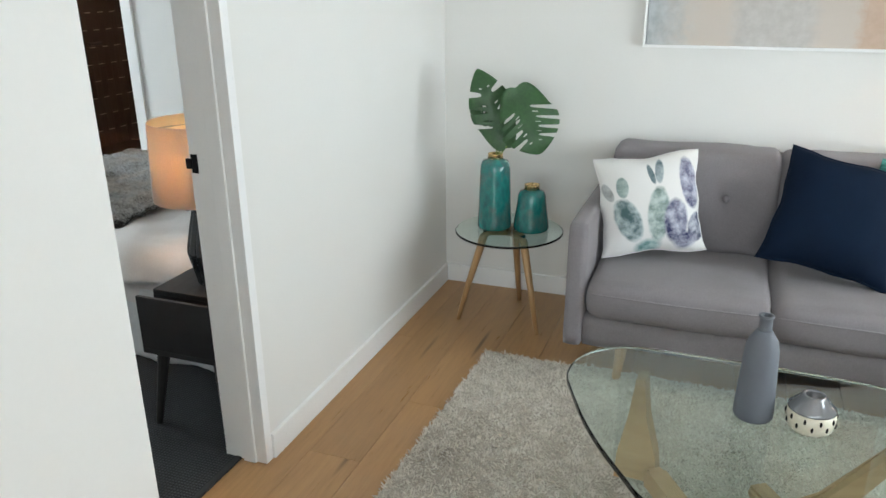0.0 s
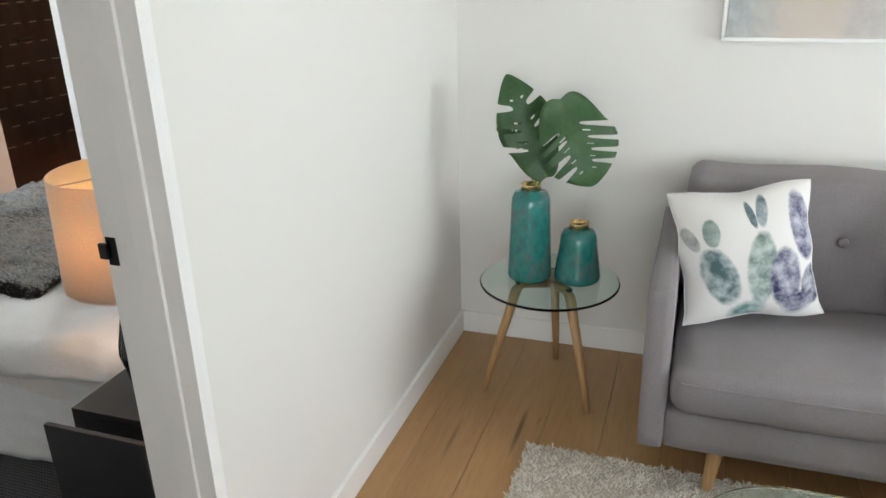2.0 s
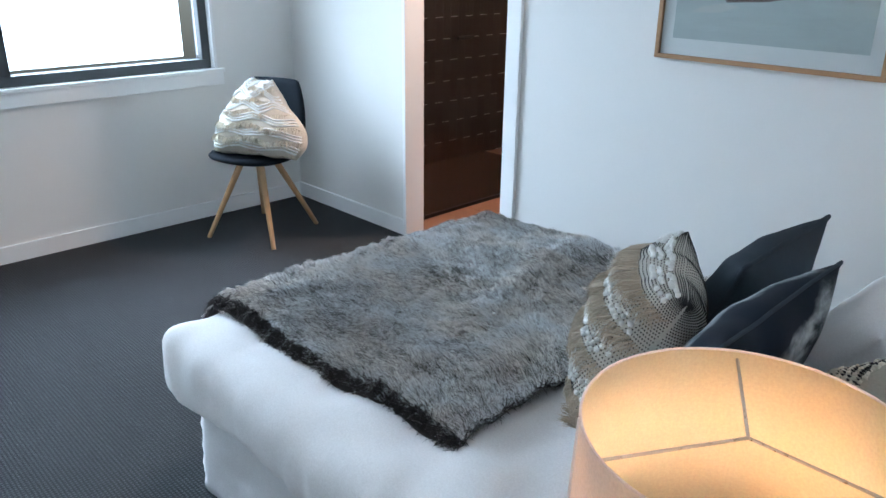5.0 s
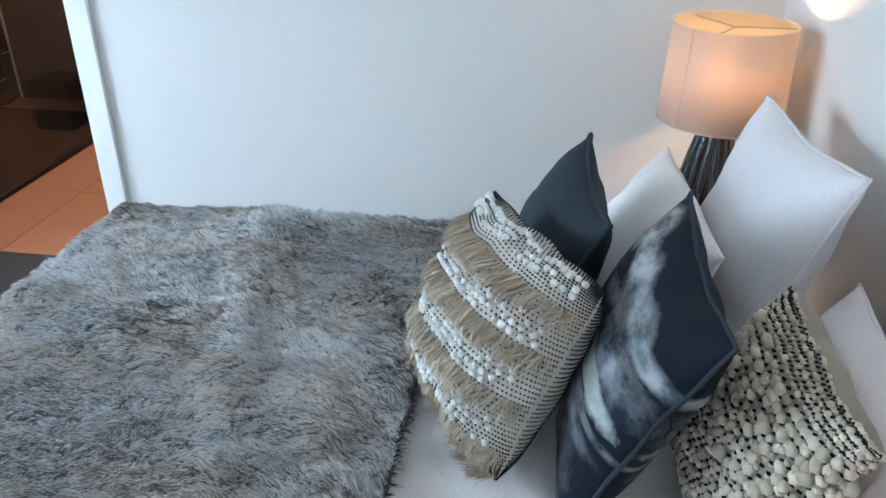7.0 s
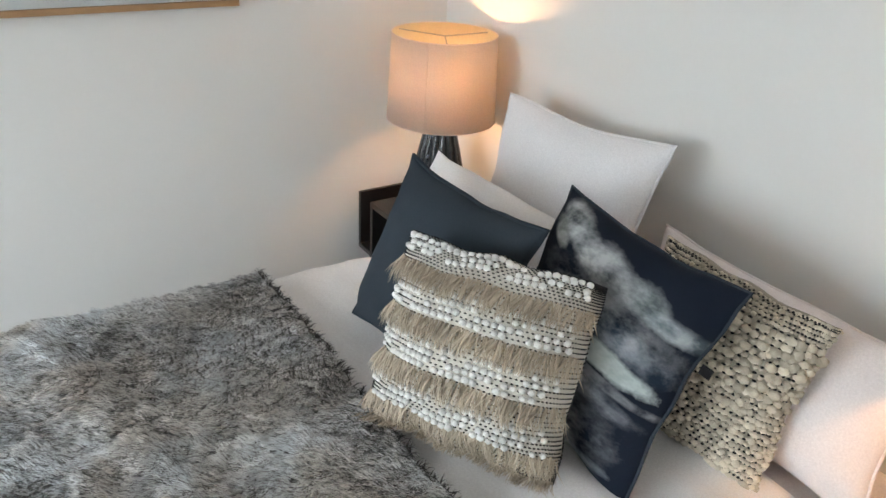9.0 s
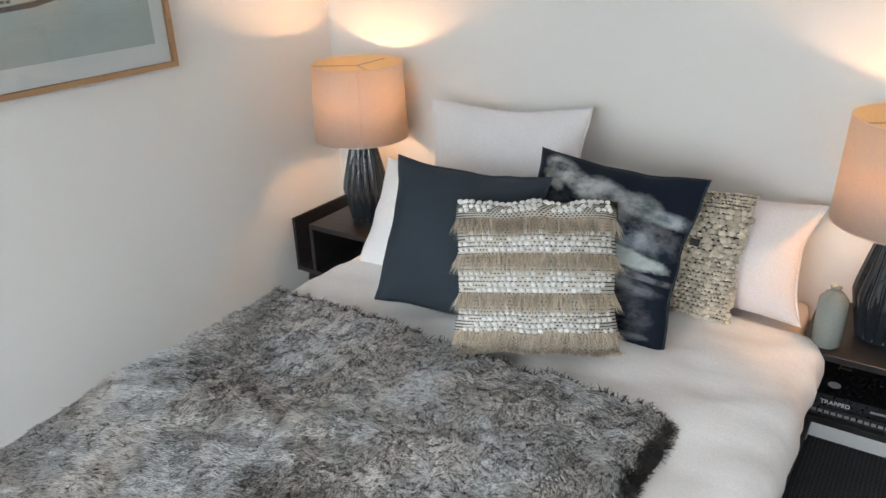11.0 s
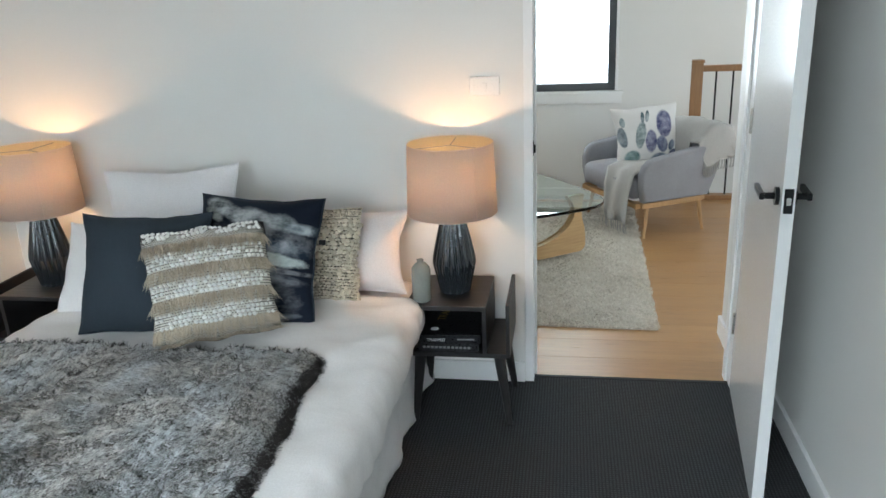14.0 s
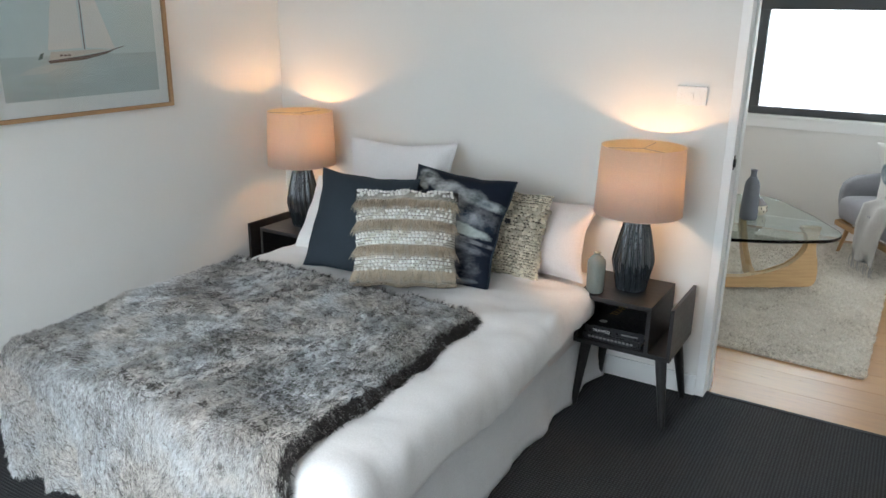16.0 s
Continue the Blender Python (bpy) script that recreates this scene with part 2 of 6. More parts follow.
YARNDARK = surface("black_wool_stitch", (0.02, 0.02, 0.022), 0.95, spread=0.2)
FRINGE = surface("taupe_jute_fringe", (0.66, 0.56, 0.43), 0.95, big=20, fine=300, spread=0.12, islands=0.3)
TAUPEWEAVE = woven("taupe_loop_weave", (0.34, 0.30, 0.24), 0.004, 0.95, 0.15, 0.9)
WEAVE = woven("grey_beige_flatweave", (0.60, 0.57, 0.50), 0.004, 0.95, 0.15, 0.9)
BLACKSEAT = woven("black_seat_fabric", (0.014, 0.018, 0.024), 0.003, 0.85, 0.15, 0.4, 0.0)
LAMPBASE = surface("dark_ribbed_ceramic", (0.020, 0.026, 0.032), 0.10, spread=0.25, big=9, relief=0.0)
LAMPBASE.node_tree.nodes["Principled BSDF"].inputs["Specular IOR Level"].default_value = 1.0
GREYGLAZE = surface("grey_green_glaze", (0.24, 0.255, 0.235), 0.18, spread=0.08, big=12)
GREYBOTTLE = surface("matt_grey_ceramic", (0.13, 0.14, 0.16), 0.62, spread=0.06, big=10, fine=300)
SHADE = lampshade("blush_linen_shade", (0.95, 0.88, 0.85))
SHADEGOLD = lampshade("gold_shade_lining", (0.98, 0.88, 0.68), 0.86)
WHITEPLASTIC = surface("white_plastic", (0.80, 0.80, 0.79), 0.3, spread=0.01, relief=0.02)
PAPERWHITE = surface("picture_mat_board", (0.80, 0.82, 0.80), 0.7, spread=0.01)
TILEWALL = surface("dark_brown_glazed_tile", (0.105, 0.095, 0.095), 0.12, spread=0.15, per_object=0.3)
GROUT = surface("pale_grout", (0.66, 0.62, 0.57), 0.9)
TILEFLOOR = surface("terracotta_brown_tile", (0.27, 0.135, 0.075), 0.4, big=5, spread=0.12, per_object=0.12)
DARKPANEL = surface("dark_wall_panel", (0.16, 0.13, 0.10), 0.5)
STEM = surface("leaf_stem", (0.16, 0.26, 0.05), 0.5)
BOOKBLACK = surface("black_book_cover", (0.012, 0.012, 0.014), 0.3, spread=0.2)
PAPER = surface("book_pages", (0.62, 0.58, 0.50), 0.8)
INKWHITE = surface("white_print", (0.75, 0.75, 0.73), 0.6)
INKGREY = surface("grey_print", (0.22, 0.22, 0.22), 0.6)
INKGOLD = surface("gold_print", (0.50, 0.36, 0.14), 0.5)
# dark stop also carries crevice shade, mixed into the strand colours
FUR = fur_like("grey_brown_faux_fur", ((0.33, (0.032, 0.033, 0.035)), (0.40, (0.20, 0.19, 0.178)), (0.49, (0.47, 0.445, 0.415)), (0.59, (0.80, 0.80, 0.79))), rough=0.5, sheen=0.35, gloss=0.35, island=0.40, streak=(1.0, 2.6, 1.0), tint=((1.03, 0.98, 0.93), (0.97, 1.0, 1.03)))
FURBASE = surface("fur_backing", (0.13, 0.118, 0.11), 0.95, spread=0.3)
# lowest stop darkens some strands, painting the shade in the pile's gaps
RUGPILE = fur_like("ivory_shag_pile", ((0.3, (0.34, 0.29, 0.23)), (0.47, (0.72, 0.66, 0.57)), (0.8, (0.86, 0.82, 0.74))), 3.0)
RUGBASE = surface("rug_backing", (0.55, 0.50, 0.42), 0.95)

# ---- mesh helpers ----


def finish(bm, name, material, smooth=False, weld=False):
    if weld:
        bmesh.ops.remove_doubles(bm, verts=bm.verts, dist=1e-5)
    bmesh.ops.recalc_face_normals(bm, faces=bm.faces)
    me = bpy.data.meshes.new(name)
    bm.to_mesh(me)
    bm.free()
    me.materials.append(material)
    if smooth:
        me.shade_smooth()
    return me


def part(name, bm, material, parent=None, label="", smooth=False, place=None):
    ob = new(name, finish(bm, name, material, smooth))
    if parent is not None:
        ob.parent = parent
    if place is not None:
        ob.matrix_basis = place
    if label:
        tagged(ob, label)
    return ob


def base(name, m, label, category, group=""):
    ob = new(name)
    ob.empty_display_size = 0.05
    ob.matrix_basis = m
    return tagged(ob, label, category, group)


def raw(name, verts, faces, material, smooth=False):
    me = bpy.data.meshes.new(name)
    me.from_pydata(verts, [], faces)
    me.materials.append(material)
    if smooth:
        me.shade_smooth()
    return me


def box(x0, x1, y0, y1, z0, z1, bm=None, bevel=0.0):
    """A box, its edges rounded by bevel."""
    one = bmesh.new()
    bmesh.ops.create_cube(one, size=1.0)
    for v in one.verts:
        v.co = ((x0 + x1) / 2 + v.co.x * (x1 - x0), (y0 + y1) / 2 + v.co.y * (y1 - y0), (z0 + z1) / 2 + v.co.z * (z1 - z0))
    if bevel:
        bmesh.ops.bevel(one, geom=one.edges[:], offset=bevel, segments=2, affect="EDGES", profile=0.6)
    return join(bm, one)


def join(bm, one):
    if bm is None:
        return one
    tmp = bpy.data.meshes.new("tmp")
    one.to_mesh(tmp)
    one.free()
    bm.from_mesh(tmp)
    bpy.data.meshes.remove(tmp)
    return bm


def rod(a, b, r0, r1, n=12, bm=None):
    """A tapered round bar from a to b."""
    a, b = Vector(a), Vector(b)
    one = bmesh.new()
    bmesh.ops.create_cone(one, cap_ends=True, segments=n, radius1=r0, radius2=r1, depth=(b - a).length)
    turn = (b - a).to_track_quat("Z", "Y").to_matrix().to_4x4()
    bmesh.ops.transform(one, matrix=Matrix.Translation((a + b) / 2) @ turn, verts=one.verts)
    return join(bm, one)


def lathe(profile, n=32, flutes=0, depth=0.0, bm=None, loop=False):
    """A turned body from (radius, height) pairs; flutes cut ribs round it."""
    one = bmesh.new()
    rings = []
    for r, z in profile:
        ring = []
        for i in range(n):
            a = 2 * math.pi * i / n
            k = r * (1 - depth * (0.5 + 0.5 * math.cos(flutes * a))) if flutes else r
            ring.append(one.verts.new((k * math.cos(a), k * math.sin(a), z)))
        rings.append(ring)
    for p, q in zip(rings, rings[1:]):
        for i in range(n):
            one.faces.new((p[i], p[(i + 1) % n], q[(i + 1) % n], q[i]))
    if loop:
        for i in range(n):
            one.faces.new((rings[-1][i], rings[-1][(i + 1) % n], rings[0][(i + 1) % n], rings[0][i]))
        return join(bm, one)
    if profile[0][0] > 1e-4:
        one.faces.new(rings[0][::-1])
    if profile[-1][0] > 1e-4:
        one.faces.new(rings[-1])
    return join(bm, one)


def soft_box(x0, x1, y0, y1, z0, z1, r, step=0.03, swell=0.0, rumple=0.0, grain=6.0, seed=0.0, bm=None):
    """An upholstered block: rounded all over, swollen in the middle and a little rumpled."""
    lo, hi = Vector((x0, y0, z0)), Vector((x1, y1, z1))
    size = hi - lo
    cnt = [max(3, int(round(s / step))) for s in size]
    one = bmesh.new()
    for ax in range(3):
        u, w = (ax + 1) % 3, (ax + 2) % 3
        for side in (0, 1):
            grid = []
            for i in range(cnt[u] + 1):
                row = []
                for j in range(cnt[w] + 1):
                    p = Vector((0, 0, 0))
                    p[ax] = hi[ax] if side else lo[ax]
                    p[u] = lo[u] + size[u] * i / cnt[u]
                    p[w] = lo[w] + size[w] * j / cnt[w]
                    row.append(one.verts.new(p))
                grid.append(row)
            for i in range(cnt[u]):
                for j in range(cnt[w]):
                    f = (grid[i][j], grid[i + 1][j], grid[i + 1][j + 1], grid[i][j + 1])
                    one.faces.new(f if side else f[::-1])
    bmesh.ops.remove_doubles(one, verts=one.verts, dist=1e-5)
    mid = (lo + hi) / 2
    for v in one.verts:
        p = v.co.copy()
        rr = min(r, min(size) / 2 - 1e-4)
        q = Vector([min(max(p[k], lo[k] + rr), hi[k] - rr) for k in range(3)])
        d = p - q
        nrm = d.normalized() if d.length > 1e-6 else Vector((0, 0, 0))
        p = q + nrm * rr
        if swell:
            e = [1 - min(1, abs((p[k] - mid[k]) / (size[k] / 2))) ** 2 for k in range(3)]
            p += nrm * swell * (e[0] + e[1] + e[2]) / 2
        if rumple:
            p += nrm * rumple * noise.noise(p * grain + Vector((seed, seed * 2, 0)))
            p += nrm * rumple * 0.5 * noise.noise(Vector((p.x * grain * 3, p.y * grain * 0.8, p.z * grain)) + Vector((seed, 5, 0)))
        v.co = p
    return join(bm, one)


def pillow_point(w, h, t, pinch, seed, u, v, side, crease=0.008):
    """A place on a stuffed cover, u and v from -1 to 1, on its front (side 1) or back (-1). The base runs along y = 0."""
    x = w / 2 * u * (1 - pinch * (1 - v * v) * u * u)
    y = h / 2 * v * (1 - pinch * (1 - u * u) * v * v) + h / 2
    e = max(0.0, (1 - u ** 4) * (1 - v ** 4))
    z = side * t / 2 * e ** 0.55 * (0.70 + 0.30 * (1 - u * u) * (1 - v * v))
    k = noise.noise(Vector((u * 2.2 + seed, v * 2.2, side * 3 + seed))) + 0.6 * noise.noise(Vector((u * 6 + seed, v * 3, side * 7)))
    z += crease * k * min(1, e * 3)
    z += 0.02 * math.sin(1.3 * u + seed) * v * 0.5
    x += 0.010 * u * abs(u) * noise.noise(Vector((v * 2.6 + seed, seed * 0.7, 1.5)))
    y += 0.010 * v * abs(v) * noise.noise(Vector((u * 2.6 + seed, seed * 0.7, 5.5)))
    return Vector((x, y, z))


def pillow_mesh(w, h, t, pinch=0.07, seed=0.0, n=26, crease=0.008):
    one = bmesh.new()
    rows = {}
    for side in (1, -1):
        for i in range(n + 1):
            for j in range(n + 1):
                u, v = math.sin(math.pi / 2 * (2 * i / n - 1)), math.sin(math.pi / 2 * (2 * j / n - 1))
                rows[side, i, j] = one.verts.new(pillow_point(w, h, t, pinch, seed, u, v, side, crease))
        for i in range(n):
            for j in range(n):
                f = [rows[side, i, j], rows[side, i + 1, j], rows[side, i + 1, j + 1], rows[side, i, j + 1]]
                one.faces.new(f if side > 0 else f[::-1])
    bmesh.ops.remove_doubles(one, verts=one.verts, dist=1e-5)
    return one


def edge_cord(w, h, t, pinch, seed, r=0.004, only=None):
    """The seam cord or flange round a cushion's rim."""
    pts = []
    for a, b in (((-1, -1), (1, -1)), ((1, -1), (1, 1)), ((1, 1), (-1, 1)), ((-1, 1), (-1, -1))):
        for i in range(12):
            k = i / 12
            pts.append(pillow_point(w, h, t, pinch, seed, a[0] + (b[0] - a[0]) * k, a[1] + (b[1] - a[1]) * k, 1, 0))
    return tube(pts, r, True)


def tube(pts, r, closed=False, n=6, bm=None):
    one = bmesh.new()
    rings = []
    m = len(pts)
    for i, p in enumerate(pts):
        q = pts[(i + 1) % m] if closed or i < m - 1 else p
        o = pts[i - 1] if closed or i > 0 else p
        t = (q - o).normalized()
        a = t.orthogonal().normalized() if not rings else (rings[-1][1] - t * rings[-1][1].dot(t)).normalized()
        b = t.cross(a)
        rr = r[i] if isinstance(r, (list, tuple)) else r
        rings.append(([one.verts.new(p + rr * (a * math.cos(2 * math.pi * k / n) + b * math.sin(2 * math.pi * k / n))) for k in range(n)], a))
    for i in range(m if closed else m - 1):
        p, q = rings[i][0], rings[(i + 1) % m][0]
        for k in range(n):
            one.faces.new((p[k], p[(k + 1) % n], q[(k + 1) % n], q[k]))
    if not closed:
        one.faces.new(rings[0][0][::-1])
        one.faces.new(rings[-1][0])
    return join(bm, one)


def spread(tl, tr, bl):
    """A cushion's pose, width and height from three of its corners."""
    tl, tr, bl = Vector(tl), Vector(tr), Vector(bl)
    x = (tr - tl).normalized()
    z = x.cross(tl - bl).normalized()
    y = z.cross(x)
    o = bl + x * ((tr - tl).length / 2 + 0.5 * x.dot(tl - bl))
    m = Matrix((x, y, z)).transposed().to_4x4()
    m.translation = o
    return m, (tr - tl).length, (tl - bl).length


def extruded(outline, y0, y1, bm=None):
    """A prism from an outline of (x, z), from y0 to y1."""
    one = bmesh.new()
    a = [one.verts.new((x, y0, z)) for x, z in outline]
    b = [one.verts.new((x, y1, z)) for x, z in outline]
    one.faces.new(a)
    one.faces.new(b[::-1])
    for i in range(len(a)):
        j = (i + 1) % len(a)
        one.faces.new((a[i], b[i], b[j], a[j]))
    return join(bm, one)


def strands(name, roots, tips, width, material):
    """Pile as thin bent blades, one island each."""
    n = len(roots)
    rng = np.random.default_rng(7)
    d = tips - roots
    sidew = np.cross(d, rng.normal(size=(n, 3)))
    sidew /= np.linalg.norm(sidew, axis=1)[:, None] + 1e-9
    sidew *= width * rng.uniform(0.6, 1.2, size=(n, 1))
    midp = roots + d * 0.55 + np.array([0, 0, 1]) * (np.linalg.norm(d, axis=1) * 0.16)[:, None]
    co = np.stack([roots - sidew, roots + sidew, midp - sidew * 0.8, midp + sidew * 0.8, tips], axis=1).reshape(-1, 3)
    k = np.arange(n) * 5
    tri = np.stack([k, k + 1, k + 3, k, k + 3, k + 2, k + 2, k + 3, k + 4], axis=1).reshape(-1)
    me = bpy.data.meshes.new(name)
    me.vertices.add(len(co))
    me.vertices.foreach_set("co", co.astype(np.float32).ravel())
    me.loops.add(len(tri))
    me.loops.foreach_set("vertex_index", tri.astype(np.int32))
    me.polygons.add(n * 3)
    me.polygons.foreach_set("loop_start", np.arange(0, n * 9, 3, dtype=np.int32))
    me.update(calc_edges=True)
    me.validate()
    me.materials.append(material)
    return me


# ---- structure ----
H = 2.55


def wall(name, boxes, material=WALL):
    bm = None
    for b in boxes:
        bm = box(*b, bm=bm)
    return tagged(new(name, finish(bm, name, material)), "plain matt white painted plaster wall", "wall", kind="structure")


wall("wall_partition", [(-0.145, 0, 1.25, 1.465, 0, H), (-0.145, 0, 2.328, 4.70, 0, H), (-0.145, 0, 1.465, 2.328, 2.09, H)])
wall("wall_west", [(-4.30, -4.163, 1.25, 1.95, 0, H), (-4.30, -4.163, 4.06, 4.70, 0, H), (-4.30, -4.163, 1.95, 4.06, 0, 0.83), (-4.30, -4.163, 1.95, 4.06, 2.08, H)])
wall("wall_north_bedroom", [(-4.163, -3.12, 4.587, 4.70, 0, H), (-2.42, -0.145, 4.587, 4.70, 0, H), (-3.12, -2.42, 4.587, 4.70, 2.12, H)])
wall("wall_south_bedroom", [(-4.163, -0.145, 1.25, 1.37, 0, H)])
wall("wall_north_living", [(0, 4.1, 4.0, 4.12, 0, H)])
wall("wall_east_living", [(2.83, 2.95, 1.28, 1.80, 0, H), (2.83, 2.95, 3.60, 4.0, 0, H), (2.83, 2.95, 1.80, 3.60, 0, 0.83), (2.83, 2.95, 1.80, 3.60, 1.70, H)])
wall("wall_return", [(0, 0.385, -2.6, 1.44, 0, H)])
# out of view; its openings are assumed, to let both fill lamps in
wall("wall_south_living", [(0.385, 0.6, -2.72, -2.6, 0, H), (2.6, 4.0, -2.72, -2.6, -2.6, 0.8), (0.6, 2.6, -2.72, -2.6, 0, 0.5), (0.6, 2.6, -2.72, -2.6, 2.2, H), (2.6, 3.1, -2.72, -2.6, 0.8, H), (3.9, 4.0, -2.72, -2.6, 0.8, H), (3.1, 3.9, -2.72, -2.6, 2.4, H)])
wall("wall_stair", [(4.0, 4.12, -2.72, 4.0, -2.6, H), (2.95, 4.0, 1.28, 1.40, -2.6, H)])
tagged(new("ceiling", finish(box(-4.30, 4.12, -2.72, 6.7, H, H + 0.1), "ceiling", CEIL)), "flat white ceiling", "ceiling", kind="structure")

# carpet of the bedroom: one sheet with its loops in relief
mc, ntc, bsc = nodes_of("charcoal_loop_carpet")
cv = coords(ntc)
w1 = ntc.nodes.new("ShaderNodeTexWave")
w2 = ntc.nodes.new("ShaderNodeTexWave")
w1.bands_direction, w2.bands_direction = "X", "Y"
for w in (w1, w2):
    w.inputs["Scale"].default_value, w.inputs["Distortion"].default_value, w.inputs["Detail Scale"].default_value = 27, 0.8, 2.0
    ntc.links.new(cv, w.inputs["Vector"])
ch = calc(ntc, "MULTIPLY", w1.outputs[1], w2.outputs[1])
cn = noise_tex(ntc, cv, 180, 3)
cl = noise_tex(ntc, cv, 3, 3)
cc = mix(ntc, 0.62, ramp(ntc, cl, (0.3, (0.017, 0.019, 0.022)), (0.7, (0.023, 0.025, 0.028))), ramp(ntc, ch, (0.10, (0.0015, 0.0018, 0.0024)), (0.55, (0.062, 0.067, 0.074))))
cc = mix(ntc, 0.25, cc, ramp(ntc, cn, (0.35, (0.008, 0.009, 0.010)), (0.7, (0.05, 0.05, 0.053))))
ntc.links.new(cc, bsc.inputs["Base Color"])
bsc.inputs["Roughness"].default_value = 0.95
bump(ntc, bsc, calc(ntc, "ADD", ch, cn), 0.8, 0.004)
tagged(new("floor_carpet", finish(box(-4.163, -0.105, 1.25, 4.60, -0.10, 0.004), "floor_carpet", mc)), "charcoal loop-pile carpet with a fine square weave", "carpet", kind="structure")
tagged(new("floor_living", finish(box(-0.105, 2.95, -2.72, 4.0, -0.12, -0.018), "floor_living", surface("subfloor", (0.10, 0.06, 0.03), 0.8))), "warm oak plank floor with knots", "floor", kind="structure")
tagged(new("threshold", finish(box(-0.112, -0.092, 1.50, 2.293, -0.01, 0.007, bevel=0.002), "threshold", RUBBER)), "thin dark edge strip between carpet and oak boards", "threshold strip", kind="structure")
tagged(new("stair_floor", finish(box(2.95, 4.0, -2.6, 1.28, -2.7, -2.6), "stair_floor", OAK)), "timber floor at the foot of the stairwell", "floor", kind="structure")


def skirting(name, boxes):
    bm = None
    for x0, x1, y0, y1 in boxes:
        bm = box(x0, x1, y0, y1, 0.0, 0.092, bm=bm, bevel=0.003)
    return tagged(new(name, finish(bm, name, TRIM)), "white painted skirting board", "skirting board", kind="structure")


skirting("baseboard_bedroom", [(-4.163, -4.148, 1.385, 4.572), (-4.163, -3.14, 4.572, 4.587), (-2.335, -0.145, 4.572, 4.587), (-0.160, -0.145, 2.33, 4.572), (-4.163, -0.16, 1.37, 1.385)])
skirting("baseboard_living", [(0.0, 0.015, 2.33, 3.985), (0.0, 2.815, 3.985, 4.0), (2.815, 2.83, 1.28, 3.985), (0.0, 0.385, 1.44, 1.455), (0.385, 0.40, -2.6, 1.455)])


def door_lining():
    """Painted timber jambs with a stop, a little proud of both wall faces."""
    ob = base("door_1", pose(0, 0, 0), "white painted door lining with a doorstop, its panel door standing wide", "door frame")
    tagged(ob, kind="structure")
    for nm, y0, y1, stop in (("jamb", 2.293, 2.328, (2.284, 2.293)), ("jamb", 1.465, 1.50, (1.50, 1.509))):
        part(nm, box(-0.152, 0.007, y0, y1, 0, 2.09, bevel=0.002), TRIM, ob)
        part("doorstop", box(-0.078, -0.032, stop[0], stop[1], 0, 2.06, bevel=0.002), TRIM, ob)
    part("head", box(-0.152, 0.007, 1.50, 2.293, 2.055, 2.09, bevel=0.002), TRIM, ob)
    sp = part("strike_plate", box(-0.146, -0.124, 2.2905, 2.2932, 0.972, 1.028, bevel=0.001), BLACK, ob, "small black metal strike plate")
    part("strike_lip", box(-0.160, -0.140, 2.283, 2.292, 0.985, 1.016, bevel=0.003), BLACK, sp)


door_lining()


def lever(parent, side):
    rose = part("rose", rod((0.72, side * 0.0175, 1.0), (0.72, side * 0.028, 1.0), 0.026, 0.026, 24), BLACK, parent, "black metal lever handle")
    part("neck", rod((0.72, side * 0.026, 1.0), (0.72, side * 0.062, 1.0), 0.010, 0.009), BLACK, rose)
    part("lever", box(0.605, 0.732, side * 0.062 - 0.007, side * 0.062 + 0.007, 0.990, 1.010, bevel=0.004), BLACK, rose)


def door_leaf():
    ob = base("door", pose(-0.152, 1.484, 0.0, 0, 0, 180 - 6.0), "white gloss painted flush door standing wide with black levers", "door")
    part("leaf", box(0, 0.78, -0.0175, 0.0175, 0.008, 2.045, bevel=0.0015), DOORPAINT, ob)
    lever(ob, 1)
    lever(ob, -1)
    latch = part("latch_plate", box(0.7795, 0.7815, -0.012, 0.012, 0.965, 1.035, bevel=0.0005), BLACK, ob, "black latch plate")
    part("latch_bolt", box(0.7815, 0.790, -0.006, 0.006, 0.990, 1.010, bevel=0.002), STEEL, latch)
    for z in (0.25, 1.05, 1.82):
        part("hinge", rod((0.004, -0.021, z), (0.004, -0.021, z + 0.09), 0.006, 0.006), STEEL, ob)


door_leaf()


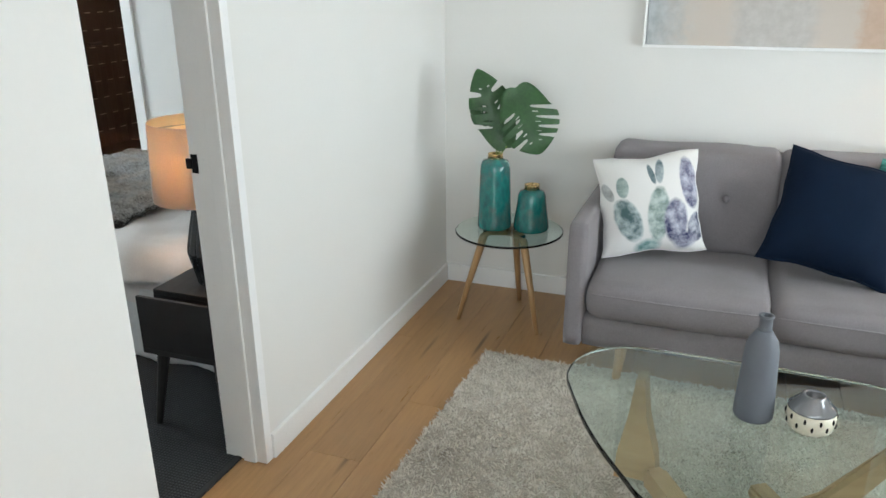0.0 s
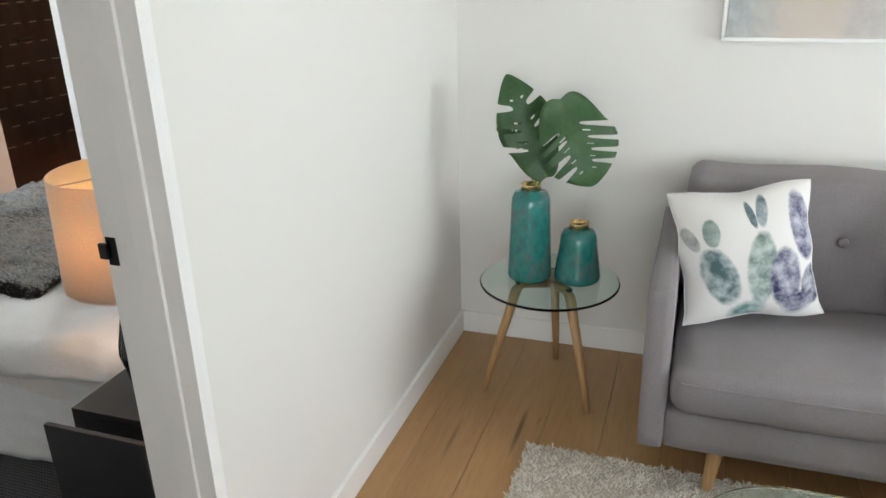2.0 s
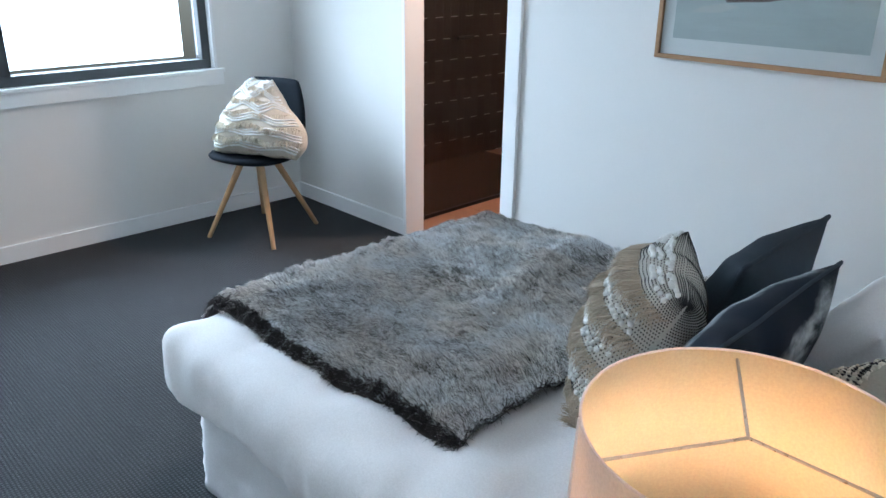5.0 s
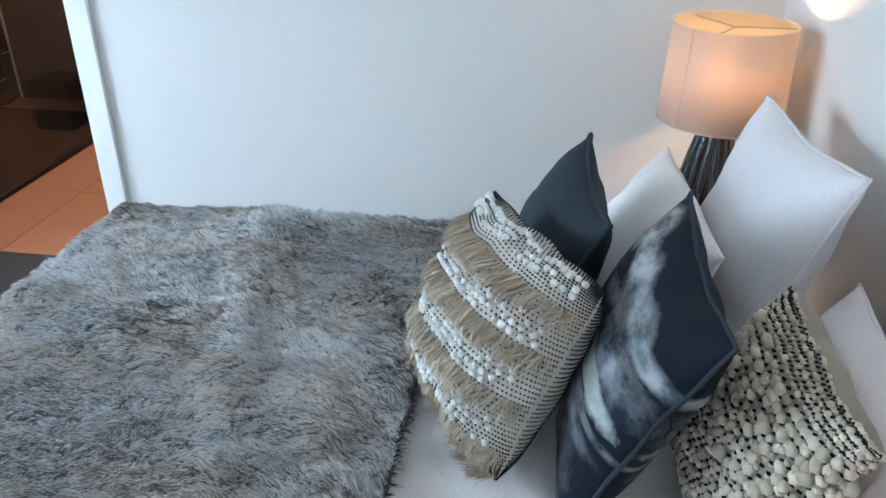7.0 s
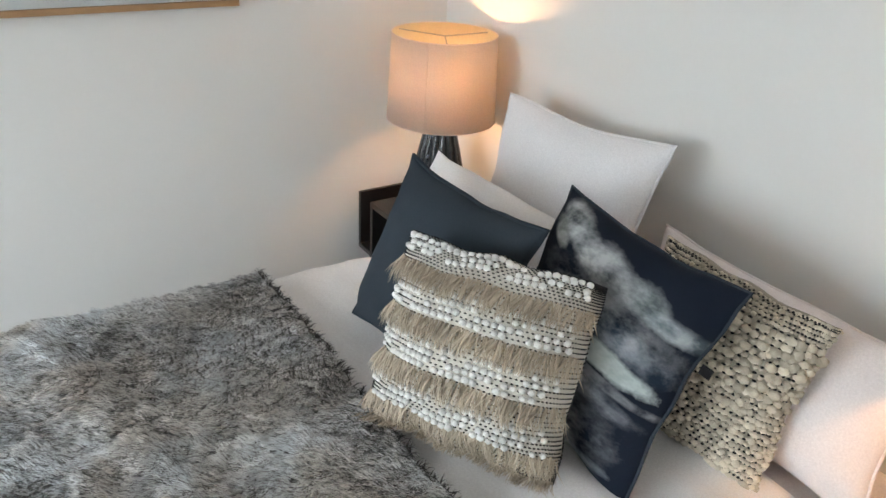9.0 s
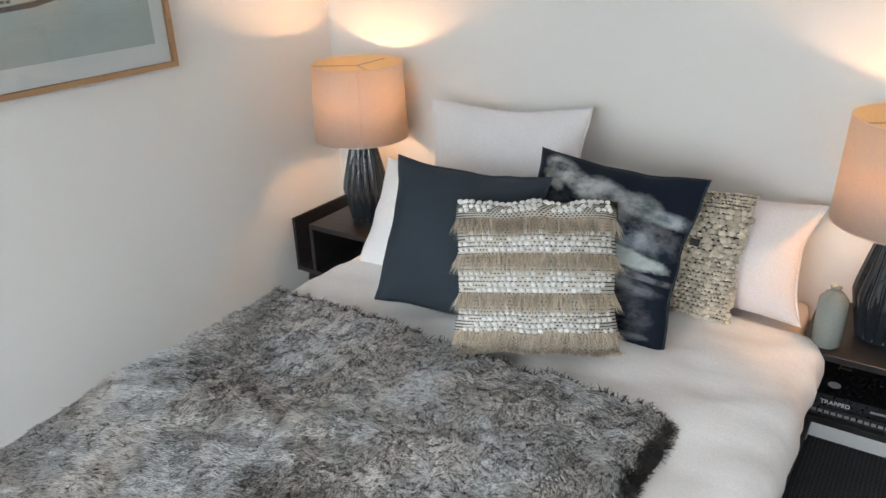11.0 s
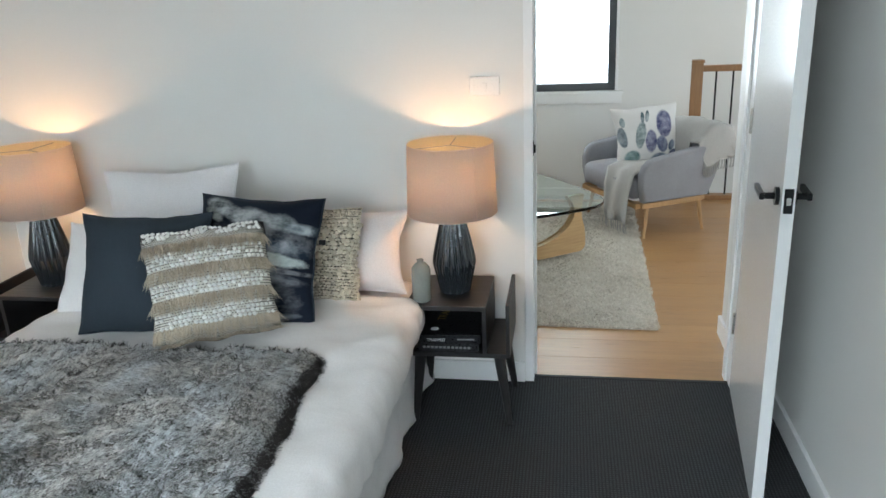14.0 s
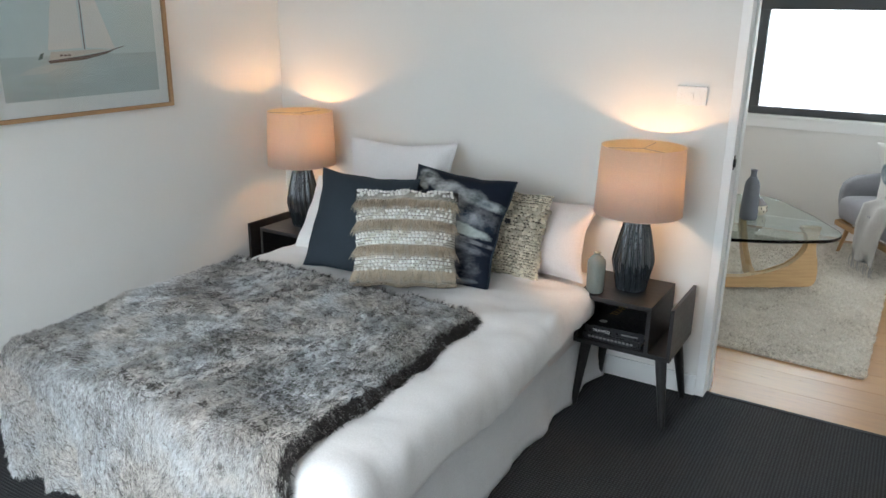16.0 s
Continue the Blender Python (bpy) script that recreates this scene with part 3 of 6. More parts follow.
def window(name, axis_x, y0, y1, z0, z1, out, mullions, label, fw=0.05, head=0.05):
    """A dark aluminium window in a wall of constant x; out is +1 or -1, the way outdoors."""
    ob = base(name, pose(axis_x, 0, 0), label, "window")
    tagged(ob, kind="structure")
    f0, f1 = sorted((out * 0.028, out * 0.105))
    for a, b, c, d in ((y0, y1, z0, z0 + fw), (y0, y1, z1 - head, z1), (y0, y0 + fw, z0 + fw, z1 - head), (y1 - fw, y1, z0 + fw, z1 - head)):
        part("window_frame", box(f0, f1, a, b, c, d, bevel=0.003), FRAME, ob, "dark grey aluminium frame")
    edges = [y0 + fw, *mullions, y1 - fw]
    for y in mullions:
        part("mullion", box(f0, f1, y - 0.035, y + 0.035, z0 + fw, z1 - head, bevel=0.003), FRAME, ob)
    for a, b in zip(edges, edges[1:]):
        pane = part("pane", box(out * 0.08 - 0.003, out * 0.08 + 0.003, a + 0.001, b - 0.001, z0 + fw, z1 - head), PANE, ob)
        pane.visible_shadow = False
    s0, s1 = sorted((-out * 0.022, out * 0.055))
    part("window_sill", box(s0, s1, y0 - 0.06, y1 + 0.06, z0 - 0.022, z0 - 0.001, bevel=0.003), TRIM, ob)
    a0, a1 = sorted((-out * 0.016, -out * 0.001))
    part("apron", box(a0, a1, y0 - 0.05, y1 + 0.05, z0 - 0.09, z0 - 0.022, bevel=0.002), TRIM, ob)
    r0, r1 = sorted((-out * 0.012, out * 0.055))
    part("reveal", box(r0, r1, y1, y1 + 0.018, z0, z1, bevel=0.002), TRIM, ob)
    part("reveal", box(r0, r1, y0 - 0.018, y0, z0, z1, bevel=0.002), TRIM, ob)
    part("reveal", box(r0, r1, y0 - 0.018, y1 + 0.018, z1, z1 + 0.018, bevel=0.002), TRIM, ob)


window("window_1", -4.163, 1.97, 4.055, 0.855, 2.06, -1, [2.985], "wide dark-framed window with a white sill, bright sky behind")
window("window_2", 2.83, 1.82, 3.58, 0.85, 1.68, 1, [2.74], "wide dark-framed two-light window with a white sill, bright sky behind", 0.054, 0.10)

# the ensuite's doorway
dw = base("door_2", pose(0, 0, 0), "white painted lining round the doorway to the ensuite", "door frame")
tagged(dw, kind="structure")
part("jamb", box(-3.138, -3.115, 4.572, 4.705, 0, 2.12, bevel=0.002), TRIM, dw)
part("jamb", box(-2.425, -2.405, 4.60, 4.705, 0, 2.12, bevel=0.002), TRIM, dw)
part("architrave", box(-2.425, -2.345, 4.567, 4.586, 0, 2.14, bevel=0.003), TRIM, dw)
part("head", box(-3.115, -2.425, 4.60, 4.705, 2.10, 2.12, bevel=0.002), TRIM, dw)

# ---- ensuite ----
wall("wall_ensuite", [(-4.30, -1.50, 6.55, 6.67, 0, H), (-1.62, -1.50, 4.70, 6.55, 0, H)], DARKPANEL)
wall("wall_ensuite_tiled", [(-4.30, -4.165, 4.70, 6.55, 0, H)], GROUT)
tagged(new("shower_base", finish(box(-4.156, -3.285, 4.72, 6.30, 0.001, 0.012, bevel=0.002), "shower_base", RUBBER)), "dark shower floor behind the glass", "floor", kind="structure")
tagged(new("floor_ensuite", finish(box(-4.163, -1.62, 4.60, 6.55, -0.1, -0.012), "floor_ensuite", GROUT)), "terracotta-brown tiled bathroom floor", "floor", kind="structure")


def shower_screen():
    ob = base("shower_screen", pose(-3.27, 4.80, 0), "smoky glass shower screen with black edge strips and fittings", "shower screen")
    part("glass_panel", box(-0.004, 0.004, 0.02, 1.45, 0.02, 2.05), SHOWER, ob)
    part("bottom_strip", box(-0.011, 0.011, 0.0, 1.46, 0.0, 0.022, bevel=0.002), BLACK, ob)
    part("wall_strip", box(-0.011, 0.011, 0.0, 0.022, 0.022, 2.05, bevel=0.002), BLACK, ob)
    part("handle", rod((0.03, 0.28, 1.03), (0.03, 0.40, 1.03), 0.012, 0.012), BLACK, ob)


shower_screen()
bin_ = base("waste_bin", pose(-2.95, 6.1, -0.012), "small black square waste bin on the tiled floor", "waste bin")
part("body", box(-0.11, 0.11, -0.11, 0.11, 0, 0.27, bevel=0.008), RUBBER, bin_)
part("lid", box(-0.115, 0.115, -0.115, 0.115, 0.272, 0.295, bevel=0.006), BLACK, bin_)

# ---- living room ----


def print_material(name, ground, marks, rough=0.85, streak=None):
    """Cloth or canvas with soft-edged oval marks: (x, y, half-width, half-height, turn, colour, softness, mottling)."""
    m, nt, bs = nodes_of(name)
    tc = nt.nodes.new("ShaderNodeTexCoord")
    sep = nt.nodes.new("ShaderNodeSeparateXYZ")
    nt.links.new(tc.outputs["Object"], sep.inputs[0])
    X, Y = sep.outputs[0], sep.outputs[1]
    brush = coords(nt, streak, radians(8)) if streak else tc.outputs["Object"]
    blot = noise_tex(nt, brush, 22, 4, 0.6)
    wob = calc(nt, "MULTIPLY", calc(nt, "SUBTRACT", noise_tex(nt, brush, 30, 5, 0.65), 0.5), 0.62 if streak else 0.25)
    fine = noise_tex(nt, tc.outputs["Object"], 350, 2)
    col = mix(nt, fine, shade3(ground, 0.95), shade3(ground, 1.03))
    for x, y, a, b, turn, colour, soft, mott in marks:
        c, s = math.cos(radians(turn)), math.sin(radians(turn))
        dx, dy = calc(nt, "SUBTRACT", X, x), calc(nt, "SUBTRACT", Y, y)
        p = calc(nt, "DIVIDE", calc(nt, "ADD", calc(nt, "MULTIPLY", dx, c), calc(nt, "MULTIPLY", dy, s)), a)
        q = calc(nt, "DIVIDE", calc(nt, "SUBTRACT", calc(nt, "MULTIPLY", dy, c), calc(nt, "MULTIPLY", dx, s)), b)
        d = calc(nt, "ADD", calc(nt, "SQRT", calc(nt, "ADD", calc(nt, "MULTIPLY", p, p), calc(nt, "MULTIPLY", q, q))), wob)
        mask = ramp(nt, d, (max(0.0, 0.95 - soft), (1, 1, 1)), (1.0, (0, 0, 0)))
        tone = ramp(nt, blot, (0.35, shade3(colour, 1 - mott)), (0.65, tuple(min(1, v + (1 - v) * mott * 0.8) for v in colour)))
        col = mix(nt, mask, col, tone)
    nt.links.new(col, bs.inputs["Base Color"])
    bs.inputs["Roughness"].default_value = rough
    bs.inputs["Specular IOR Level"].default_value = 0.15
    bump(nt, bs, fine, 0.3, 0.001)
    return m


TEALP, INDIGO, GREENP, SLATE = (0.10, 0.28, 0.27), (0.06, 0.07, 0.20), (0.25, 0.37, 0.33), (0.10, 0.17, 0.19)
CACTUS = print_material("cactus_print_cotton", (0.76, 0.75, 0.73), [
    (-0.155, 0.250, 0.019, 0.044, 25, (0.42, 0.43, 0.43), 0.12, 0.3), (-0.098, 0.262, 0.025, 0.045, 6, (0.30, 0.40, 0.37), 0.10, 0.3),
    (-0.085, 0.135, 0.052, 0.092, 20, (0.16, 0.27, 0.28), 0.12, 0.5), (0.015, 0.305, 0.012, 0.045, 16, SLATE, 0.15, 0.3),
    (0.046, 0.315, 0.018, 0.053, -4, (0.13, 0.21, 0.24), 0.15, 0.4), (0.030, 0.150, 0.043, 0.112, -8, GREENP, 0.12, 0.45),
    (0.092, 0.120, 0.048, 0.090, -6, (0.10, 0.11, 0.27), 0.14, 0.6), (0.152, 0.265, 0.034, 0.108, 4, (0.09, 0.09, 0.25), 0.10, 0.6),
    (0.168, 0.095, 0.036, 0.062, -14, (0.05, 0.07, 0.18), 0.10, 0.6), (0.120, 0.045, 0.05, 0.035, 20, INDIGO, 0.3, 0.5),
    (-0.020, 0.030, 0.062, 0.032, 15, (0.14, 0.34, 0.33), 0.4, 0.4)])
CACTUSBACK = print_material("cactus_print_cotton_reverse", (0.76, 0.75, 0.73), [
    (-0.165, 0.285, 0.019, 0.036, 6, (0.30, 0.38, 0.40), 0.12, 0.3), (-0.175, 0.185, 0.030, 0.078, 6, (0.14, 0.20, 0.25), 0.12, 0.3),
    (-0.055, 0.190, 0.036, 0.098, -14, (0.26, 0.35, 0.35), 0.12, 0.4), (-0.030, 0.305, 0.014, 0.044, -8, SLATE, 0.15, 0.3),
    (0.004, 0.312, 0.015, 0.046, -16, (0.16, 0.23, 0.25), 0.15, 0.4), (0.010, 0.140, 0.042, 0.082, -6, (0.10, 0.11, 0.26), 0.14, 0.35),
    (-0.125, 0.045, 0.060, 0.050, 10, (0.14, 0.27, 0.27), 0.2, 0.3), (0.112, 0.250, 0.058, 0.098, -4, (0.07, 0.08, 0.22), 0.10, 0.35),
    (0.085, 0.115, 0.042, 0.058, 12, (0.13, 0.16, 0.30), 0.12, 0.3), (0.150, 0.105, 0.022, 0.040, -20, (0.10, 0.15, 0.24), 0.12, 0.3),
    (0.165, 0.050, 0.040, 0.030, 10, (0.03, 0.05, 0.15), 0.2, 0.3), (0.055, 0.035, 0.060, 0.028, 8, (0.20, 0.26, 0.36), 0.3, 0.3)])
ART = print_material("abstract_canvas", (0.62, 0.55, 0.49), [
    (-0.55, 0.12, 0.42, 0.16, 18, (0.42, 0.45, 0.47), 0.25, 0.15), (-0.60, 0.10, 0.30, 0.10, -10, (0.55, 0.57, 0.56), 0.3, 0.1),
    (0.15, 0.25, 0.42, 0.20, 12, (0.60, 0.50, 0.44), 0.1, 0.05), (0.50, 0.06, 0.42, 0.20, -22, (0.60, 0.45, 0.35), 0.06, 0.05),
    (0.02, 0.10, 0.30, 0.12, 22, (0.56, 0.53, 0.50), 0.15, 0.08), (0.0, 0.62, 0.7, 0.2, 5, (0.66, 0.63, 0.60), 0.4, 0.1)], 0.7)
STORM = print_material("navy_abstract_print", (0.006, 0.010, 0.020), [
    (-0.03, 0.10, 0.24, 0.10, -8, (0.008, 0.018, 0.042), 0.7, 0.5), (0.03, 0.30, 0.20, 0.05, -6, (0.010, 0.020, 0.040), 0.8, 0.5),
    (-0.135, 0.400, 0.075, 0.036, -20, (0.065, 0.085, 0.085), 0.40, 0.5), (-0.07, 0.375, 0.10, 0.030, -24, (0.060, 0.085, 0.095), 0.45, 0.6),
    (-0.155, 0.372, 0.055, 0.018, -30, (0.12, 0.14, 0.12), 0.35, 0.4), (0.02, 0.365, 0.10, 0.034, -14, (0.045, 0.068, 0.085), 0.45, 0.5),
    (0.110, 0.352, 0.060, 0.034, -16, (0.14, 0.17, 0.175), 0.45, 0.4), (0.175, 0.335, 0.075, 0.022, -6, (0.13, 0.17, 0.19), 0.45, 0.4),
    (0.06, 0.275, 0.17, 0.040, -10, (0.050, 0.095, 0.150), 0.85, 0.5), (0.06, 0.228, 0.155, 0.026, -7, (0.46, 0.52, 0.50), 0.22, 0.25),
    (-0.01, 0.245, 0.060, 0.026, -22, (0.56, 0.60, 0.56), 0.22, 0.2), (0.06, 0.192, 0.20, 0.012, -5, (0.008, 0.014, 0.030), 0.25, 0.3),
    (0.09, 0.165, 0.12, 0.024, -10, (0.030, 0.052, 0.090), 0.8, 0.5), (-0.17, 0.055, 0.040, 0.055, 10, (0.16, 0.20, 0.22), 0.4, 0.5),
    (0.04, 0.022, 0.17, 0.016, 6, (0.20, 0.26, 0.30), 0.6, 0.5)], 0.7, (0.6, 1.0, 1.0))


def sofa():
    ob = base("sofa", pose(1.512, 0, 0), "grey woven two-seat sofa with buttoned back cushions on oak legs", "sofa")
    W, yf, yb = 0.722, 3.155, 3.955
    part("seat_base", soft_box(-W + 0.07, W - 0.07, yf, yb, 0.165, 0.285, 0.015, 0.06), SOFA, ob, smooth=True)
    for s in (-1, 1):
        x0, x1 = sorted((s * W, s * (W - 0.075)))
        arm = soft_box(x0, x1, yf - 0.012, yb, 0.165, 0.635, 0.014, 0.04, 0, 0.002)
        for v in arm.verts:
            k = max(0.0, min(1.0, (v.co.z - 0.165) / 0.47))
            v.co.y += 0.05 * k * max(0.0, 1 - (v.co.y - yf) / 0.8)
            v.co.x += s * 0.004 * k
        part("armrest", arm, SOFA, ob, smooth=True)
    part("back_frame", soft_box(-W + 0.07, W - 0.07, yb - 0.10, yb, 0.28, 0.80, 0.03, 0.06), SOFA, ob, smooth=True)
    for s in (-1, 1):
        x0, x1 = sorted((s * 0.004, s * (W - 0.085)))
        seat = part("seat_cushion", soft_box(x0, x1, yf - 0.01, yb - 0.18, 0.285, 0.425, 0.045, 0.03, 0.012, 0.005, 4, s), SOFA, ob, smooth=True)
        part("seam_piping", tube([Vector((x0 + 0.02 + (x1 - x0 - 0.04) * i / 16, yf - 0.014 - 0.010 * math.sin(math.pi * i / 16), 0.39)) for i in range(17)], 0.003), SOFA, seat)
        bk = soft_box(x0, x1, 3.63, 3.83, 0.43, 0.832, 0.035, 0.025, 0.016, 0.008, 4, s + 3)
        cx = (x0 + x1) / 2
        for v in bk.verts:
            d = math.hypot(abs(v.co.x - cx) - 0.13, v.co.z - 0.655)
            if v.co.y < 3.72:
                v.co.y += 0.030 * math.exp(-(d / 0.045) ** 2)
            v.co.y += 0.10 * (v.co.z - 0.43)
            if v.co.z > 0.78:
                v.co.z -= 0.02 * (1 - ((v.co.x - cx) / 0.32) ** 2) * 0.3
        cush = part("back_cushion", bk, SOFA, ob, smooth=True)
        for off in (-0.13, 0.13):
            part("button", lathe([(0.0, 0.0), (0.012, 0.001), (0.016, 0.005), (0.012, 0.010), (0.0, 0.012)], 16), SOFA, cush, smooth=True, place=pose(cx + off, 3.655, 0.655, 90, 0, 0))
    for x in (-0.50, 0.50):
        for y in (3.22, 3.88):
            part("leg", rod((x, y, 0.168), (x * 1.03, y - 0.01, 0.0), 0.024, 0.015), OAK, ob, "tapered oak leg")


sofa()


def cushion(name, tl, tr, bl, t, material, label, pinch=0.07, seed=0.0, cord=None, crease=0.008):
    """A stuffed cushion hung on three of its corners."""
    m, w, h = spread(tl, tr, bl)
    ob = base(name, m, label, "cushion")
    part("cover", pillow_mesh(w, h, t, pinch, seed, 26, crease), material, ob, smooth=True)
    if cord:
        part("piping", edge_cord(w, h, t, pinch, seed, cord[1]), cord[0], ob, smooth=True)
    return ob


cushion("cushion", (0.805, 3.545, 0.80), (1.19, 3.615, 0.855), (0.89, 3.40, 0.440), 0.16, CACTUS, "white cotton cushion printed with watercolour cacti on the sofa", 0.075, 1.0, (WHITECOTTON, 0.003))
nv = cushion("cushion", (1.546, 3.60, 0.889), (1.976, 3.55, 0.816), (1.44, 3.42, 0.515), 0.15, NAVYVELVET, "navy velvet cushion with a white rim, tipped on the sofa", 0.09, 2.0, (NAVYVELVET, 0.006))
part("tag", box(0.205, 0.235, 0.335, 0.355, -0.006, 0.002), BLACK, nv, "small black brand tag")
part("white_edge", tube([pillow_point(0.44, 0.41, 0.15, 0.09, 2.0, 1.01, -1 + 1.7 * i / 14, -1, 0) - Vector((0, 0, 0.006)) for i in range(15)], 0.006), WHITECOTTON, nv, "white back edge", smooth=True)
cushion("cushion", (1.846, 3.68, 0.854), (2.24, 3.62, 0.796), (1.755, 3.56, 0.47), 0.13, TEAL, "teal ribbed knit cushion against the sofa arm", 0.03, 3.0)


def canvas():
    ob = base("wall_art", pose(1.506, 3.998, 1.205), "large abstract canvas in blush and grey in a thin white frame", "wall art")
    part("canvas", box(-0.575, 0.575, 0.003, 0.030, 0.012, 0.79), ART, ob, place=pose(0, 0, 0, 90, 0, 0) @ Matrix.Rotation(radians(-90), 4, "X") @ pose(0, -0.034, 0))
    for a, b, c, d in ((-0.59, 0.59, 0.0, 0.012), (-0.59, 0.59, 0.79, 0.802), (-0.59, -0.578, 0.012, 0.79), (0.578, 0.59, 0.012, 0.79)):
        part("frame_strip", box(a, b, -0.040, -0.001, c, d, bevel=0.002), TRIM, ob)


canvas()


def side_table():
    ob = base("side_table", pose(0.435, 3.64, 0), "round clear glass side table on three splayed oak legs", "side table")
    bm = lathe([(0.0, 0.425), (0.236, 0.425), (0.240, 0.428), (0.240, 0.432), (0.236, 0.435), (0.0, 0.435)], 64)
    part("glass_top", bm, TABLEGLASS, ob, smooth=False)
    feet = ((-0.213, -0.083), (0.169, -0.121), (-0.004, 0.22))
    for fx, fy in feet:
        d = Vector((fx, fy, 0))
        top = d * 0.50
        part("leg", tube([Vector((fx, fy, 0.0)), d * 0.8 + Vector((0, 0, 0.17)), top + Vector((0, 0, 0.395)), d * 0.40 + Vector((0, 0, 0.418)), Vector((0, 0, 0.412))], [0.010, 0.014, 0.018, 0.017, 0.014], False, 10), OAK, ob, smooth=True)
        part("pad", lathe([(0.012, 0.418), (0.012, 0.4248)], 12), RUBBER, ob, place=pose(d.x * 0.46, d.y * 0.46, 0))


side_table()


def teal_glass():
    m, nt, bs = nodes_of("mottled_teal_glaze")
    v = coords(nt, (1, 1, 0.6))
    n = noise_tex(nt, v, 14, 4, 0.6)
    n2 = noise_tex(nt, v, 60, 3)
    col = ramp(nt, n, (0.30, (0.020, 0.10, 0.095)), (0.48, (0.012, 0.19, 0.175)), (0.60, (0.055, 0.15, 0.135)), (0.75, (0.12, 0.13, 0.10)))
    col = mix(nt, 0.2, col, ramp(nt, n2, (0.35, (0.01, 0.07, 0.07)), (0.7, (0.03, 0.30, 0.27))))
    nt.links.new(col, bs.inputs["Base Color"])
    bs.inputs["Roughness"].default_value = 0.22
    bs.inputs["Coat Weight"].default_value = 0.4
    return m


TEALGLAZE = teal_glass()


def teal_vase(x, y, r0, r1, h, label):
    ob = base("vase", pose(x, y, 0.435), label, "vase", "teal vases on the side table")
    part("body", lathe([(0.0, 0.0), (r0 * 0.94, 0.0), (r0, 0.008), (r0 * 0.98, 0.03), (r1 * 1.03, h - 0.075), (r1, h - 0.05), (r1 * 0.86, h - 0.030), (0.032, h - 0.022), (0.028, h - 0.020), (0.0, h - 0.020)], 40), TEALGLAZE, ob, smooth=True)
    part("neck_ring", lathe([(0.0285, h - 0.022), (0.034, h - 0.020), (0.032, h - 0.004), (0.034, h), (0.029, h), (0.026, h - 0.014), (0.026, h - 0.019)], 32, loop=True), BRASS, ob, "brass neck ring", smooth=True)
    return ob


teal_vase(0.362, 3.655, 0.076, 0.064, 0.335, "tall mottled teal vase with a brass neck holding monstera leaves")
teal_vase(0.525, 3.675, 0.079, 0.061, 0.205, "short mottled teal vase with a brass neck beside the tall one")


def leaf_green():
    m, nt, bs = nodes_of("monstera_green")
    v = coords(nt)
    n = noise_tex(nt, v, 12, 3)
    n2 = noise_tex(nt, v, 90, 3)
    col = mix(nt, 0.3, ramp(nt, n, (0.3, (0.018, 0.060, 0.020)), (0.7, (0.038, 0.115, 0.034))), ramp(nt, n2, (0.3, (0.015, 0.05, 0.018)), (0.7, (0.06, 0.15, 0.045))))
    nt.links.new(col, bs.inputs["Base Color"])
    bs.inputs["Roughness"].default_value = 0.42
    bump(nt, bs, n2, 0.2, 0.001)
    return m


LEAF = leaf_green()


def monstera_mesh(length, width, seed, cuts):
    """A split leaf: lobes either side of a midrib, slits between them, oval holes by the rib."""
    bm = bmesh.new()
    rnd = random.Random(seed)

    def half(t):
        return width / 2 * (math.sin(math.pi * min(1, t ** 0.62)) ** 0.75) * (1.0 - 0.18 * t)

    def lift(x, y):
        return 0.22 * x * x / max(width, 0.01) * -1.6 + 0.12 * math.sin(3 * y / length) * y - 0.010 * math.cos(40 * y) * min(1, abs(x) * 20) * 0.5

    N = 120
    ks = (0.0, 0.10, 0.22, 0.40, 0.60, 0.80, 1.0)
    for s in (-1, 1):
        slit = [(0.20 + 0.62 * i / cuts + rnd.uniform(-0.02, 0.02), rnd.uniform(0.030, 0.046), rnd.uniform(0.20, 0.38)) for i in range(cuts)]
        prev = None
        for i in range(N + 1):
            t = -0.10 + 1.10 * i / N
            hw = half(t) if t > 0.12 else half(0.12) * math.sqrt(max(0.0, (t + 0.10) / 0.22))
            reach = 1.0
            for c, wd, dp in slit:
                if abs(t - c) < wd:
                    reach = min(reach, dp + (1 - dp) * (abs(t - c) / wd) ** 4)
            row = []
            for k in ks:
                kk = k * reach
                x = s * hw * kk
                yy = t * length + hw * kk * (0.42 if t > 0.12 else 0.42 * (t + 0.1) / 0.22 - 0.55 * (0.12 - t) / 0.22)
                row.append(bm.verts.new((x, yy, lift(x, yy))))
            if prev:
                for k in range(6):
                    hole = k == 2 and any(abs(t - c - 0.09) < 0.007 for c, wd, dp in slit)
                    if not hole:
                        f = (prev[k], prev[k + 1], row[k + 1], row[k])
                        bm.faces.new(f if s > 0 else f[::-1])
            prev = row
    bmesh.ops.remove_doubles(bm, verts=bm.verts, dist=2e-4)
    ext = bmesh.ops.extrude_face_region(bm, geom=bm.faces[:])
    bmesh.ops.translate(bm, vec=(0, 0, 0.0012), verts=[g for g in ext["geom"] if isinstance(g, bmesh.types.BMVert)])
    return bm


